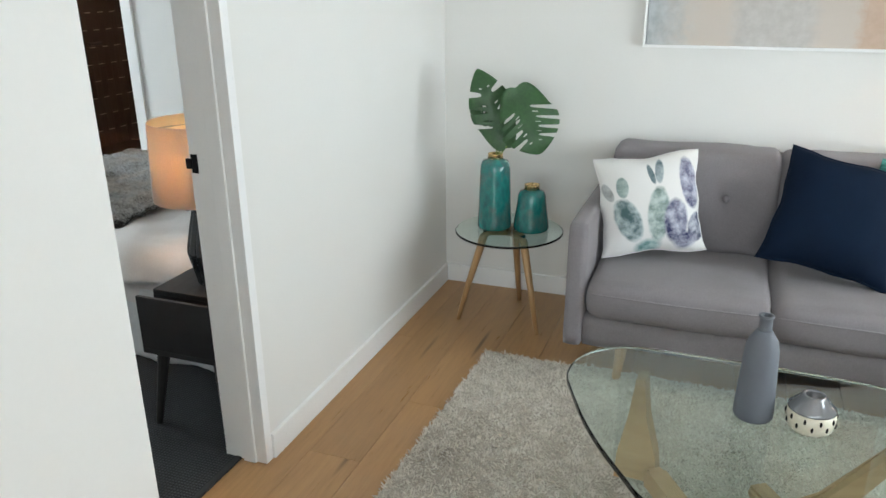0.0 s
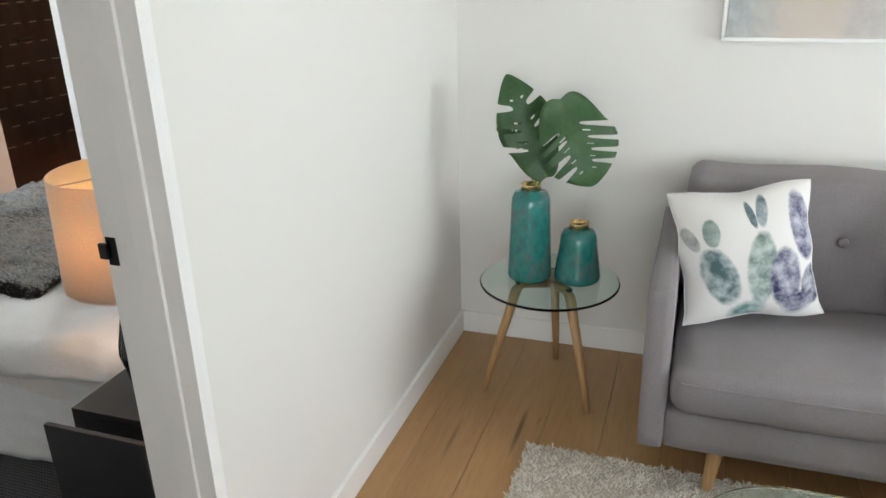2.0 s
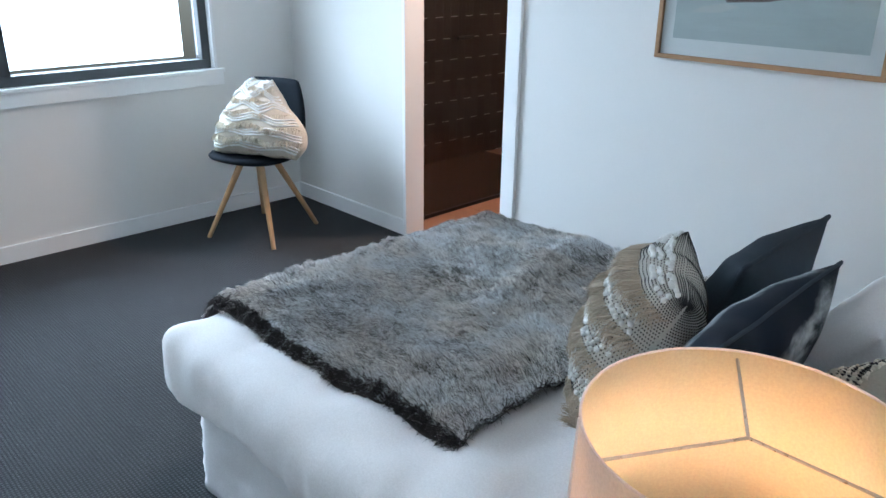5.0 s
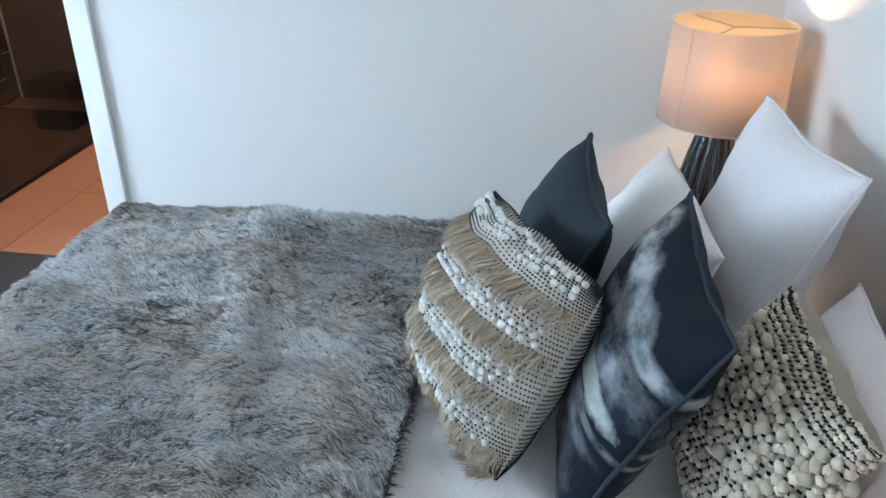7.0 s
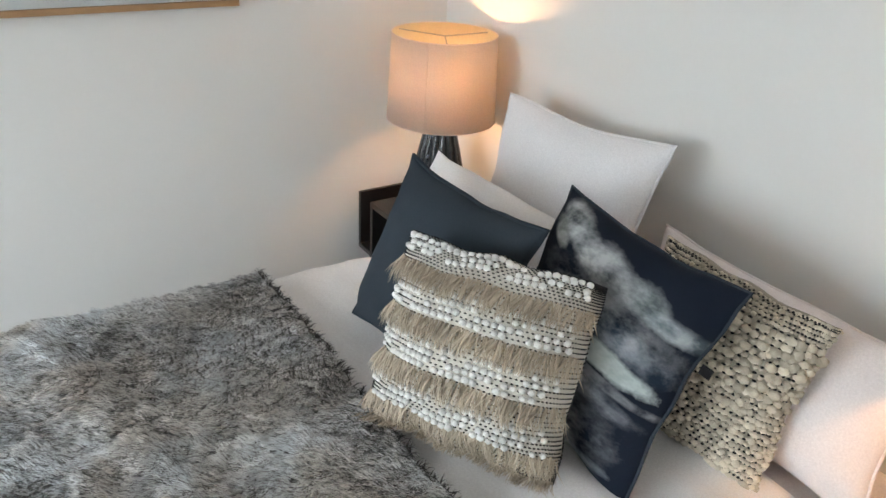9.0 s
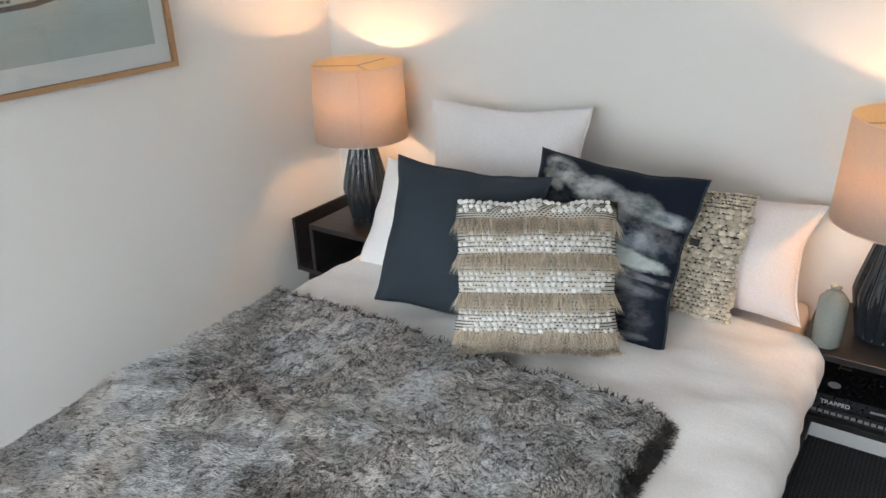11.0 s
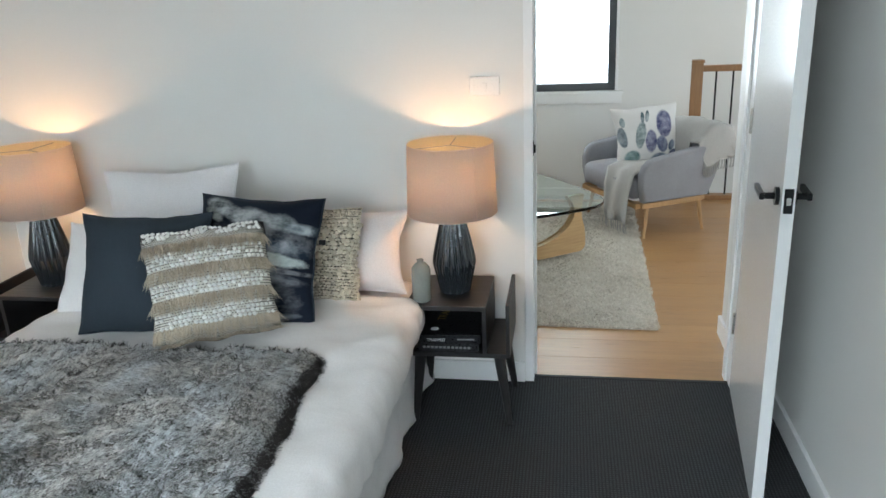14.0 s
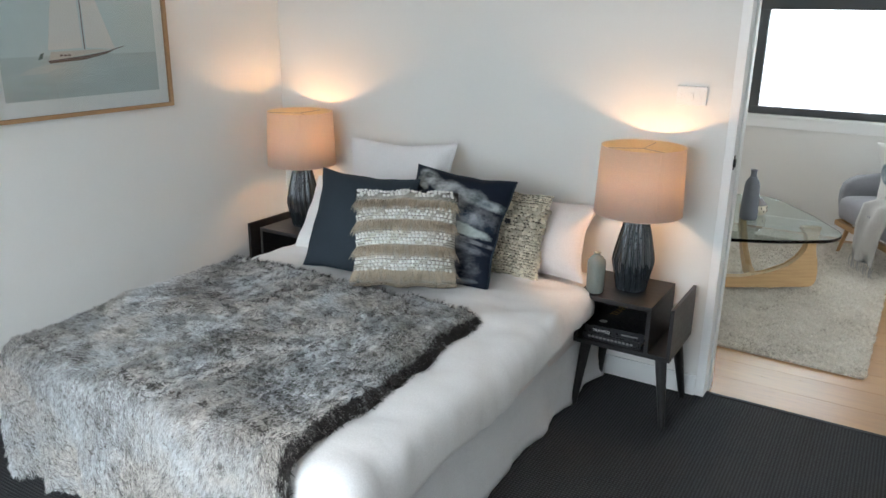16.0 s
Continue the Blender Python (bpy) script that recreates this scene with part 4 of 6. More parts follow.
def monstera():
    ob = base("monstera_leaves", pose(0.368, 3.655, 0.75), "three glossy green split monstera leaves standing in the tall vase", "plant")
    # tip direction, place of the leaf's base, size
    specs = ((Vector((0.035, 0.0, 0.115)), (66, 0, 38), 0.27, 0.21, 4), (Vector((0.05, -0.02, 0.06)), (58, 18, -52), 0.26, 0.25, 9), (Vector((-0.01, 0.02, 0.09)), (80, -20, 30), 0.15, 0.10, 5))
    for q, (rx, ry, rz), ln, wd, sd in specs:
        part("stem", tube([Vector((0, 0, -0.24)), Vector((q.x * 0.1, q.y * 0.1, 0.0)), q * 0.6, q], 0.0035), STEM, ob, smooth=True)
    plane = pose(0, 0, 0, 90, 0, 0)
    part("leaf", monstera_mesh(0.325, 0.205, 4, 3), LEAF, ob, smooth=True, place=Matrix.Translation((0.035, -0.015, 0.080)) @ plane @ pose(0, 0, 0, -6, 22, 22))
    part("leaf", monstera_mesh(0.265, 0.275, 9, 4), LEAF, ob, smooth=True, place=Matrix.Translation((0.100, -0.04, 0.288)) @ plane @ pose(0, 0, 0, 6, -20, -158))
    part("leaf", monstera_mesh(0.15, 0.09, 5, 2), LEAF, ob, smooth=True, place=Matrix.Translation((0.015, 0.005, 0.16)) @ plane @ pose(0, 0, 0, -5, 25, 74))


monstera()


def floor_lamp():
    ob = base("floor_lamp", pose(2.50, 3.66, 0), "tripod floor lamp with oak legs and a blush drum shade, lit", "floor lamp")
    for k in range(3):
        a = radians(200 + 120 * k)
        part("leg", rod((0.30 * math.cos(a), 0.30 * math.sin(a), 0.0), (0.04 * math.cos(a), 0.04 * math.sin(a), 1.16), 0.012, 0.017), OAK, ob)
    part("hub", rod((0, 0, 1.13), (0, 0, 1.20), 0.05, 0.05, 20), OAK, ob)
    part("stem", rod((0, 0, 1.20), (0, 0, 1.31), 0.008, 0.008), BLACK, ob)
    sh = part("shade", lathe([(0.205, 1.20), (0.185, 1.52), (0.183, 1.52), (0.203, 1.20)], 48, loop=True), SHADE, ob, "blush fabric drum shade", smooth=True)


floor_lamp()


def coffee_table():
    ob = base("coffee_table", pose(0, 0, 0), "sculptural coffee table, rounded triangular glass on curved oak legs", "coffee table")
    # a rounded triangle through three corners
    corners = [Vector((1.145, 2.545)), Vector((1.36, 2.165)), Vector((1.93, 2.52))]
    radii = [0.212, 0.215, 0.20]
    cen = Vector((1.50, 2.42))
    outline = []
    n = 120
    for i in range(n):
        d = Vector((math.cos(2 * math.pi * i / n), math.sin(2 * math.pi * i / n)))
        outline.append(max((c + d * r for c, r in zip(corners, radii)), key=lambda p: p.dot(d)))
    smooth = []
    for i in range(n):
        a, b = outline[i], outline[(i + 1) % n]
        for k in range(max(1, int((b - a).length / 0.02))):
            p = a.lerp(b, k / max(1, int((b - a).length / 0.02)))
            bow = (p - cen).normalized() * 0.018 * math.sin(math.pi * k / max(1, int((b - a).length / 0.02)))
            smooth.append(p + bow * ((b - a).length > 0.1))
    bm = bmesh.new()
    rings = [[bm.verts.new((*(cen + (p - cen) * s), z)) for p in smooth] for s, z in ((0.993, 0.382), (1.0, 0.386), (1.0, 0.396), (0.993, 0.400))]
    for p, q in zip(rings, rings[1:]):
        for i in range(len(p)):
            j = (i + 1) % len(p)
            bm.faces.new((p[i], p[j], q[j], q[i]))
    bm.faces.new(rings[0][::-1])
    bm.faces.new(rings[-1])
    part("glass_top", bm, TABLEGLASS, ob)

    def fin(name, a, b, prof, thick):
        """A curved leg: an outline drawn along the line from a to b on the floor."""
        a, b = Vector((*a, 0)), Vector((*b, 0))
        ln = (b - a).length
        shape = extruded([(x * ln, z) for x, z in prof], -thick / 2, thick / 2)
        bmesh.ops.bevel(shape, geom=shape.edges[:], offset=0.008, segments=2, affect="EDGES")
        ang = math.atan2((b - a).y, (b - a).x)
        part(name, shape, OAKPALE, ob, smooth=False, place=Matrix.Translation(a) @ Matrix.Rotation(ang, 4, "Z"))

    curve = [(0.0, 0.030), (0.55, 0.032), (0.95, 0.034), (0.995, 0.06), (1.0, 0.12), (0.985, 0.19), (0.945, 0.255), (0.925, 0.295), (0.935, 0.335), (0.975, 0.366), (0.985, 0.380), (0.775, 0.380), (0.795, 0.366), (0.850, 0.335), (0.872, 0.295), (0.858, 0.258), (0.800, 0.205), (0.70, 0.160), (0.52, 0.118), (0.28, 0.098), (0.06, 0.100), (0.0, 0.095)]
    fin("leg", (1.20, 2.56), (1.53, 2.06), curve, 0.055)
    part("leg", extruded([(0, 0.035), (0.13, 0.035), (0.12, 0.12), (0.085, 0.25), (0.07, 0.378), (0.045, 0.378), (0.03, 0.25), (0.005, 0.12)], -0.03, 0.03), OAKPALE, ob, place=pose(1.09, 2.60, 0, 0, 0, -6))
    fin("leg", (1.34, 2.36), (1.90, 2.575), [(0.0, 0.035), (0.40, 0.035), (0.66, 0.12), (1.0, 0.355), (0.98, 0.378), (0.93, 0.378), (0.56, 0.16), (0.3, 0.10), (0.0, 0.10)], 0.034)
    return ob


coffee_table()


def bottle():
    ob = base("bottle_vase", pose(1.447, 2.455, 0.4005), "matt grey ceramic bottle vase on the glass table", "vase")
    part("body", lathe([(0, 0), (0.047, 0.0), (0.0505, 0.006), (0.0505, 0.03), (0.042, 0.195), (0.037, 0.220), (0.024, 0.242), (0.018, 0.251), (0.0, 0.251)], 40), GREYBOTTLE, ob, smooth=True)
    part("neck", lathe([(0.0175, 0.250), (0.016, 0.256), (0.016, 0.283), (0.019, 0.286), (0.019, 0.291), (0.012, 0.291), (0.011, 0.25)], 40, loop=True), GREYBOTTLE, ob, "narrow neck with a rolled lip", smooth=True)


def dash_jar():
    ob = base("jar", pose(1.582, 2.435, 0.4005), "small cream jar with black dashes and a silver-grey shoulder", "jar")
    part("body", lathe([(0, 0), (0.042, 0.0), (0.055, 0.012), (0.060, 0.035), (0.058, 0.062), (0, 0.062)], 40), surface("cream_glaze", (0.72, 0.66, 0.52), 0.25, spread=0.04), ob, smooth=True)
    part("shoulder", lathe([(0.0583, 0.062), (0.058, 0.066), (0.030, 0.094), (0.028, 0.100), (0.023, 0.102), (0.021, 0.096), (0.02, 0.07), (0, 0.07)], 40), surface("silver_grey_glaze", (0.26, 0.26, 0.27), 0.12, 0.5, spread=0.05), ob, "glossy silver-grey shoulder", smooth=True)
    for i in range(20):
        a = 2 * math.pi * i / 20
        z = 0.030 if i % 2 else 0.048
        k = lathe([(0.0, -0.008), (0.0025, -0.006), (0.0035, 0.0), (0.0025, 0.006), (0.0, 0.008)], 8)
        part("dash", k, BLACK, ob, place=pose(0.0593 * math.cos(a), 0.0593 * math.sin(a), z))


bottle()
dash_jar()


CHAIR_AT = pose(2.295, 1.60, 0, 0, 0, -150) @ Matrix.Diagonal((0.93, 0.88, 1.0, 1.0))


def armchair():
    ob = base("armchair", CHAIR_AT, "pale grey tub armchair on a slim oak frame", "armchair")
    part("seat_cushion", soft_box(-0.32, 0.32, -0.40, 0.28, 0.26, 0.41, 0.05, 0.04, 0.012, 0.004), SOFASIDE, ob, smooth=True)
    # padded side panels, rounded at the front, and a taller back
    outline = [(-0.335, 0.245), (-0.362, 0.36), (-0.362, 0.435), (-0.342, 0.485), (-0.300, 0.518), (-0.24, 0.535), (-0.05, 0.556), (0.18, 0.584), (0.345, 0.606), (0.335, 0.50), (0.285, 0.36), (0.235, 0.245)]
    for sx in (-1, 1):
        bm = bmesh.new()
        f = bm.faces.new([bm.verts.new((sx * (0.325 + 0.05 * (z - 0.245)), y, z)) for y, z in outline])
        ext = bmesh.ops.extrude_face_region(bm, geom=[f])
        bmesh.ops.translate(bm, vec=(sx * 0.075, 0, 0), verts=[g for g in ext["geom"] if isinstance(g, bmesh.types.BMVert)])
        bmesh.ops.bevel(bm, geom=[e for e in bm.edges if abs(e.verts[0].co.x - e.verts[1].co.x) < 0.04], offset=0.018, segments=3, affect="EDGES", profile=0.5)
        part("arm", bm, SOFASIDE, ob, "padded arm panel with a rounded front", smooth=True)
    back = soft_box(-0.325, 0.325, 0.195, 0.270, 0.245, 0.665, 0.035, 0.04, 0.008)
    for v in back.verts:
        v.co.y += 0.34 * max(0.0, v.co.z - 0.25)
    part("backrest", back, SOFASIDE, ob, smooth=True)
    pad = soft_box(-0.30, 0.30, 0.10, 0.215, 0.41, 0.645, 0.05, 0.04, 0.02, 0.006)
    for v in pad.verts:
        v.co.y += 0.32 * (v.co.z - 0.41)
    part("back_cushion", pad, SOFASIDE, ob, smooth=True)
    for a, b, c, d in ((-0.36, 0.36, -0.38, -0.34), (-0.36, 0.36, 0.20, 0.24), (-0.38, -0.34, -0.34, 0.20), (0.34, 0.38, -0.34, 0.20)):
        part("frame_rail", box(a, b, c, d, 0.205, 0.24, bevel=0.006), OAK, ob)
    for x in (-1, 1):
        for y in (-0.27, 0.19):
            part("leg", rod((x * 0.34, y, 0.21), (x * 0.37, y * 1.16, 0.0), 0.019, 0.011), OAK, ob)


armchair()
cushion("cushion", (2.25, 1.845, 0.792), (2.355, 1.415, 0.815), (2.12, 1.86, 0.425), 0.12, CACTUSBACK, "white cotton cushion printed with watercolour cacti on the armchair", 0.06, 6.0)


def knit_throw():
    """A soft grey throw over the chair's arm, with a fringe."""
    ob = base("throw_blanket", pose(0, 0, 0), "pale grey herringbone knit throw with a fringe draped over the armchair", "throw blanket")
    mat = woven("pale_grey_knit", (0.44, 0.43, 0.41), 0.010, 0.95, 0.08, 0.9)
    M = CHAIR_AT
    bm = bmesh.new()
    # over the backrest and, past the arm, down its outer side
    path = [(0.095, 0.45), (0.115, 0.53), (0.150, 0.63), (0.210, 0.685), (0.300, 0.706), (0.395, 0.690), (0.425, 0.62), (0.405, 0.53), (0.375, 0.45)]
    rows = []
    for i, (y, z) in enumerate(path):
        row = []
        for k in range(27):
            q = -0.02 + 0.66 * k / 26 + 0.006 * math.sin(i * 1.3)
            x, drop = min(q, 0.412), max(0.0, q - 0.412)
            zz = z + 0.010 * abs(math.sin(19 * q)) + 0.006 * math.sin(31 * q + i)
            if q > 0.315:
                zz = max(zz, 0.618 + 0.10 * (y - 0.3)) - 0.02 * max(0.0, q - 0.38)
            zz -= drop * (1.0 - 0.10 * abs(i - 4))
            yy = y + 0.010 * math.sin(17 * q + i) + drop * 0.35
            row.append(bm.verts.new(M @ Vector((x + 0.008 * math.sin(9 * q + i) * (drop > 0) + 0.03 * drop, yy, zz))))
        rows.append(row)
    for p, q in zip(rows, rows[1:]):
        for k in range(26):
            bm.faces.new((p[k], p[k + 1], q[k + 1], q[k]))
    ends = [v.co.copy() for v in [r[-1] for r in rows]]
    ext = bmesh.ops.extrude_face_region(bm, geom=bm.faces[:])
    bmesh.ops.translate(bm, vec=(0, 0, 0.008), verts=[g for g in ext["geom"] if isinstance(g, bmesh.types.BMVert)])
    part("cloth", bm, mat, ob, smooth=True)
    fr = bmesh.new()
    for a, b in zip(ends, ends[1:]):
        for k in range(6):
            p = a.lerp(b, k / 6)
            tube([p, p + Vector((0.004 * math.sin(k * 5), 0.004 * math.cos(3 * k), -0.03)), p + Vector((0.006 * math.sin(k * 2), 0.003, -0.065))], 0.0028, False, 4, fr)
    part("fringe", fr, mat, ob, "knotted fringe")
    # the front end, from the seat to the floor
    bm = bmesh.new()
    rows = []
    for i, (y, z) in enumerate(((0.06, 0.462), (-0.12, 0.466), (-0.30, 0.462), (-0.400, 0.43), (-0.432, 0.31), (-0.438, 0.18), (-0.440, 0.10))):
        row = []
        for k in range(13):
            u = k / 12 - 0.5
            row.append(bm.verts.new(M @ Vector((0.185 + u * 0.30, y + 0.012 * math.sin(10 * u + i) * (i > 2), z + 0.006 * math.sin(8 * u)))))
        rows.append(row)
    for p, q in zip(rows, rows[1:]):
        for k in range(12):
            bm.faces.new((p[k], p[k + 1], q[k + 1], q[k]))
    ext = bmesh.ops.extrude_face_region(bm, geom=bm.faces[:])
    bmesh.ops.translate(bm, vec=(0, 0, 0.008), verts=[g for g in ext["geom"] if isinstance(g, bmesh.types.BMVert)])
    part("cloth", bm, mat, ob, smooth=True)
    fr = bmesh.new()
    for k in range(26):
        p = M @ Vector((0.185 + (k / 25 - 0.5) * 0.30, -0.438 + 0.01 * math.sin(k), 0.105))
        tube([p, p + Vector((0.003 * math.sin(k), 0.004 * math.cos(3 * k), -0.03)), p + Vector((0.006 * math.sin(k * 2), 0.0, -0.065))], 0.0028, False, 4, fr)
    part("fringe", fr, mat, ob, "knotted fringe")


knit_throw()


def balustrade():
    ob = base("balustrade", pose(2.90, 0, 0), "stair balustrade of timber rail and newel with slim black balusters", "balustrade")
    part("newel_post", box(-0.045, 0.045, 1.19, 1.275, 0.0, 1.03, bevel=0.004), RAILWOOD, ob)
    part("newel_cap", box(-0.052, 0.052, 1.183, 1.278, 1.03, 1.05, bevel=0.005), RAILWOOD, ob)
    part("handrail", box(-0.03, 0.03, -2.58, 1.19, 0.965, 1.01, bevel=0.006), RAILWOOD, ob)
    part("bottom_rail", box(-0.04, 0.04, -2.58, 1.19, 0.0, 0.035, bevel=0.004), RAILWOOD, ob)
    for i in range(30):
        y = 1.09 - 0.12 * i
        part("baluster", rod((0, y, 0.034), (0, y, 0.967), 0.007, 0.007, 8), BLACK, ob)


balustrade()


def shag_rug():
    ob = base("rug", pose(0, 0, 0), "ivory shag wool rug on the oak floor", "rug")
    a, b = Vector((0.405, 1.725)), Vector((0.455, 3.275))
    ex = Vector((2.28, -0.05))
    bm = bmesh.new()
    vs = [bm.verts.new((p.x, p.y, z)) for z in (0.0005, 0.010) for p in (a, a + ex, b + ex, b)]
    for f in ((3, 2, 1, 0), (4, 5, 6, 7), (0, 1, 5, 4), (1, 2, 6, 5), (2, 3, 7, 6), (3, 0, 4, 7)):
        bm.faces.new([vs[i] for i in f])
    part("backing", bm, RUGBASE, ob)
    rng = np.random.default_rng(3)
    n = 120000
    u, v = rng.uniform(-0.003, 1.0, n), rng.uniform(-0.004, 1.004, n)
    root = np.zeros((n, 3))
    root[:, 0] = a.x + (b.x - a.x) * v + ex.x * u
    root[:, 1] = a.y + (b.y - a.y) * v + ex.y * u
    root[:, 2] = 0.006
    swirl = np.sin(root[:, 0] * 37 + 3 * np.sin(root[:, 1] * 23)) * 2.5 + rng.normal(0, 0.9, n)
    ln = rng.uniform(0.010, 0.019, n)
    tip = root + np.stack([np.cos(swirl) * ln * 0.8, np.sin(swirl) * ln * 0.8, ln * rng.uniform(0.5, 1.0, n)], axis=1)
    pile = new("wool", strands("wool", root, tip, 0.0021, RUGPILE))
    pile.parent = ob
    tagged(pile, "twisted ivory wool pile", kind="stuff")


shag_rug()

# ---- bedroom ----
BX0, BX1, BY0, BY1 = -2.00, -0.165, 2.71, 4.10


def bed():
    ob = base("bed", pose(0, 0, 0), "double bed with a plump white quilt and pale valance skirt", "bed")
    part("mattress", soft_box(BX0 + 0.10, BX1, BY0 + 0.05, BY1 - 0.03, 0.20, 0.475, 0.05, 0.06), PINKLINEN, ob, smooth=True)
    part("box_base", box(BX0 + 0.12, BX1 - 0.01, BY0 + 0.06, BY1 - 0.04, 0.02, 0.20, bevel=0.01), VALANCE, ob)
    quilt = soft_box(BX0 - 0.025, -0.42, BY0 - 0.02, BY1 + 0.01, 0.285, 0.510, 0.065, 0.022, 0.010, 0.007, 5.0, 2.0)
    for v in quilt.verts:
        # stitched pockets and soft hanging folds
        p = v.co
        if p.z > 0.45:
            v.co.z += 0.006 * math.sin(p.x * 21) * math.sin(p.y * 17) + 0.008 * noise.noise(Vector((p.x * 6 - p.y * 8, p.y * 7, 5))) + 0.007 * noise.noise(Vector((p.x * 13 + p.y * 5, p.y * 4.0, 1)))
        low = max(0.0, min(1.0, (0.44 - p.z) / 0.14))
        if low:
            near = max(0.0, min(1.0, (3.1 - p.y) / 0.3))
            v.co.z += low * (0.010 * math.sin(p.x * 7 + 0.5) + 0.085 * max(0.0, (p.x + 1.9) / 1.5) * near)
            v.co.y += low * near * 0.008 * math.sin(p.x * 11 + 1.0)
        if p.y < 2.80:
            # pulled creases down the side
            k = noise.noise(Vector((p.x * 9 + p.z * 4, p.z * 2.5, 7))) + 0.6 * noise.noise(Vector((p.x * 22, p.z * 5 - p.x * 3, 2)))
            v.co.y += 0.010 * k
    part("quilt", quilt, LINEN, ob, "plump white cotton quilt", smooth=True)
    # the skirt: a rippled sheet round the near side and the foot
    for nm, a, b, out in (("valance", (BX0 + 0.075, BY0 + 0.055), (BX1 - 0.02, BY0 + 0.068), (0, -1)), ("valance", (BX0 + 0.075, BY1 - 0.03), (BX0 + 0.075, BY0 + 0.055), (-1, 0)), ("valance", (BX1 - 0.02, BY1 - 0.03), (BX0 + 0.10, BY1 - 0.03), (0, 1))):
        bm = bmesh.new()
        rows = []
        n = 90
        for i in range(n + 1):
            k = i / n
            x, y = a[0] + (b[0] - a[0]) * k, a[1] + (b[1] - a[1]) * k
            col = []
            for j in range(15):
                z = 0.006 + 0.36 * j / 14
                d = 1 - j / 14
                w = 0.006 + d * (0.022 + 0.011 * math.sin(k * 23 + 2 * math.sin(k * 9)) + 0.006 * noise.noise(Vector((k * 30, j * 0.5, out[0]))))
                w += 0.045 * d * max(0.0, (k - 0.93) / 0.07) * (out[1] < 0) + 0.006 * noise.noise(Vector((k * 6, z * 26, 3))) + 0.007 * noise.noise(Vector((k * 11 + z * 12, z * 34, 9)))
                col.append(bm.verts.new((x + out[0] * w, y + out[1] * w, z)))
            rows.append(col)
        for p, q in zip(rows, rows[1:]):
            for j in range(14):
                bm.faces.new((p[j], q[j], q[j + 1], p[j + 1]))
        ext = bmesh.ops.extrude_face_region(bm, geom=bm.faces[:])
        bmesh.ops.translate(bm, vec=(-out[0] * 0.003, -out[1] * 0.003, 0), verts=[g for g in ext["geom"] if isinstance(g, bmesh.types.BMVert)])
        part(nm, bm, VALANCE, ob, "pale cotton valance skirt", smooth=True)


bed()


def throw_place(u, v):
    """The fur throw's surface: u along the bed from its head edge, v across; past the foot it hangs."""
    y = 2.890 + 1.185 * v
    x = -1.035 - u
    calm = min(1.0, 0.25 + 4.0 * (1.0 - v))
    z = 0.536 + calm * 0.010 * noise.noise(Vector((x * 3, y * 3, 1))) + calm * 0.017 * abs(noise.noise(Vector((x * 8, y * 10, 4)))) + calm * 0.016 * abs(noise.noise(Vector((x * 5 + y * 4, y * 15, 6))))
    z += calm * 0.014 * math.exp(-((x + 1.42 + 0.25 * (y - 3.4)) / 0.05) ** 2) + 0.016 * math.exp(-((y - 3.02 - 0.3 * (x + 1.4) + 0.04 * math.sin(7 * x)) / 0.045) ** 2)
    z += calm * 0.014 * max(0.0, 0.35 - abs(noise.noise(Vector((x * 2.6, y * 4.2, 9)))) * 2.2)
    y += -0.03 * u + 0.012 * math.sin(u * 9) * (1 - 2 * v)
    z -= 0.045 * max(0.0, 1 - v / 0.05) ** 2
    over = u - 0.945
    if over > 0:
        r = 0.06
        a = min(over / r, math.pi / 2)
        x = -1.996 - r * math.sin(a) * 0.95
        z = z - r * (1 - math.cos(a))
        rest = max(0.0, over - r * math.pi / 2)
        z -= rest
        x -= 0.02 * rest + 0.028 * math.sin(v * 26 + 2 * math.sin(v * 7)) * min(1, rest * 4) + 0.012 * math.sin(v * 11 + 1) * min(1, rest * 4)
    return Vector((x, y, z))


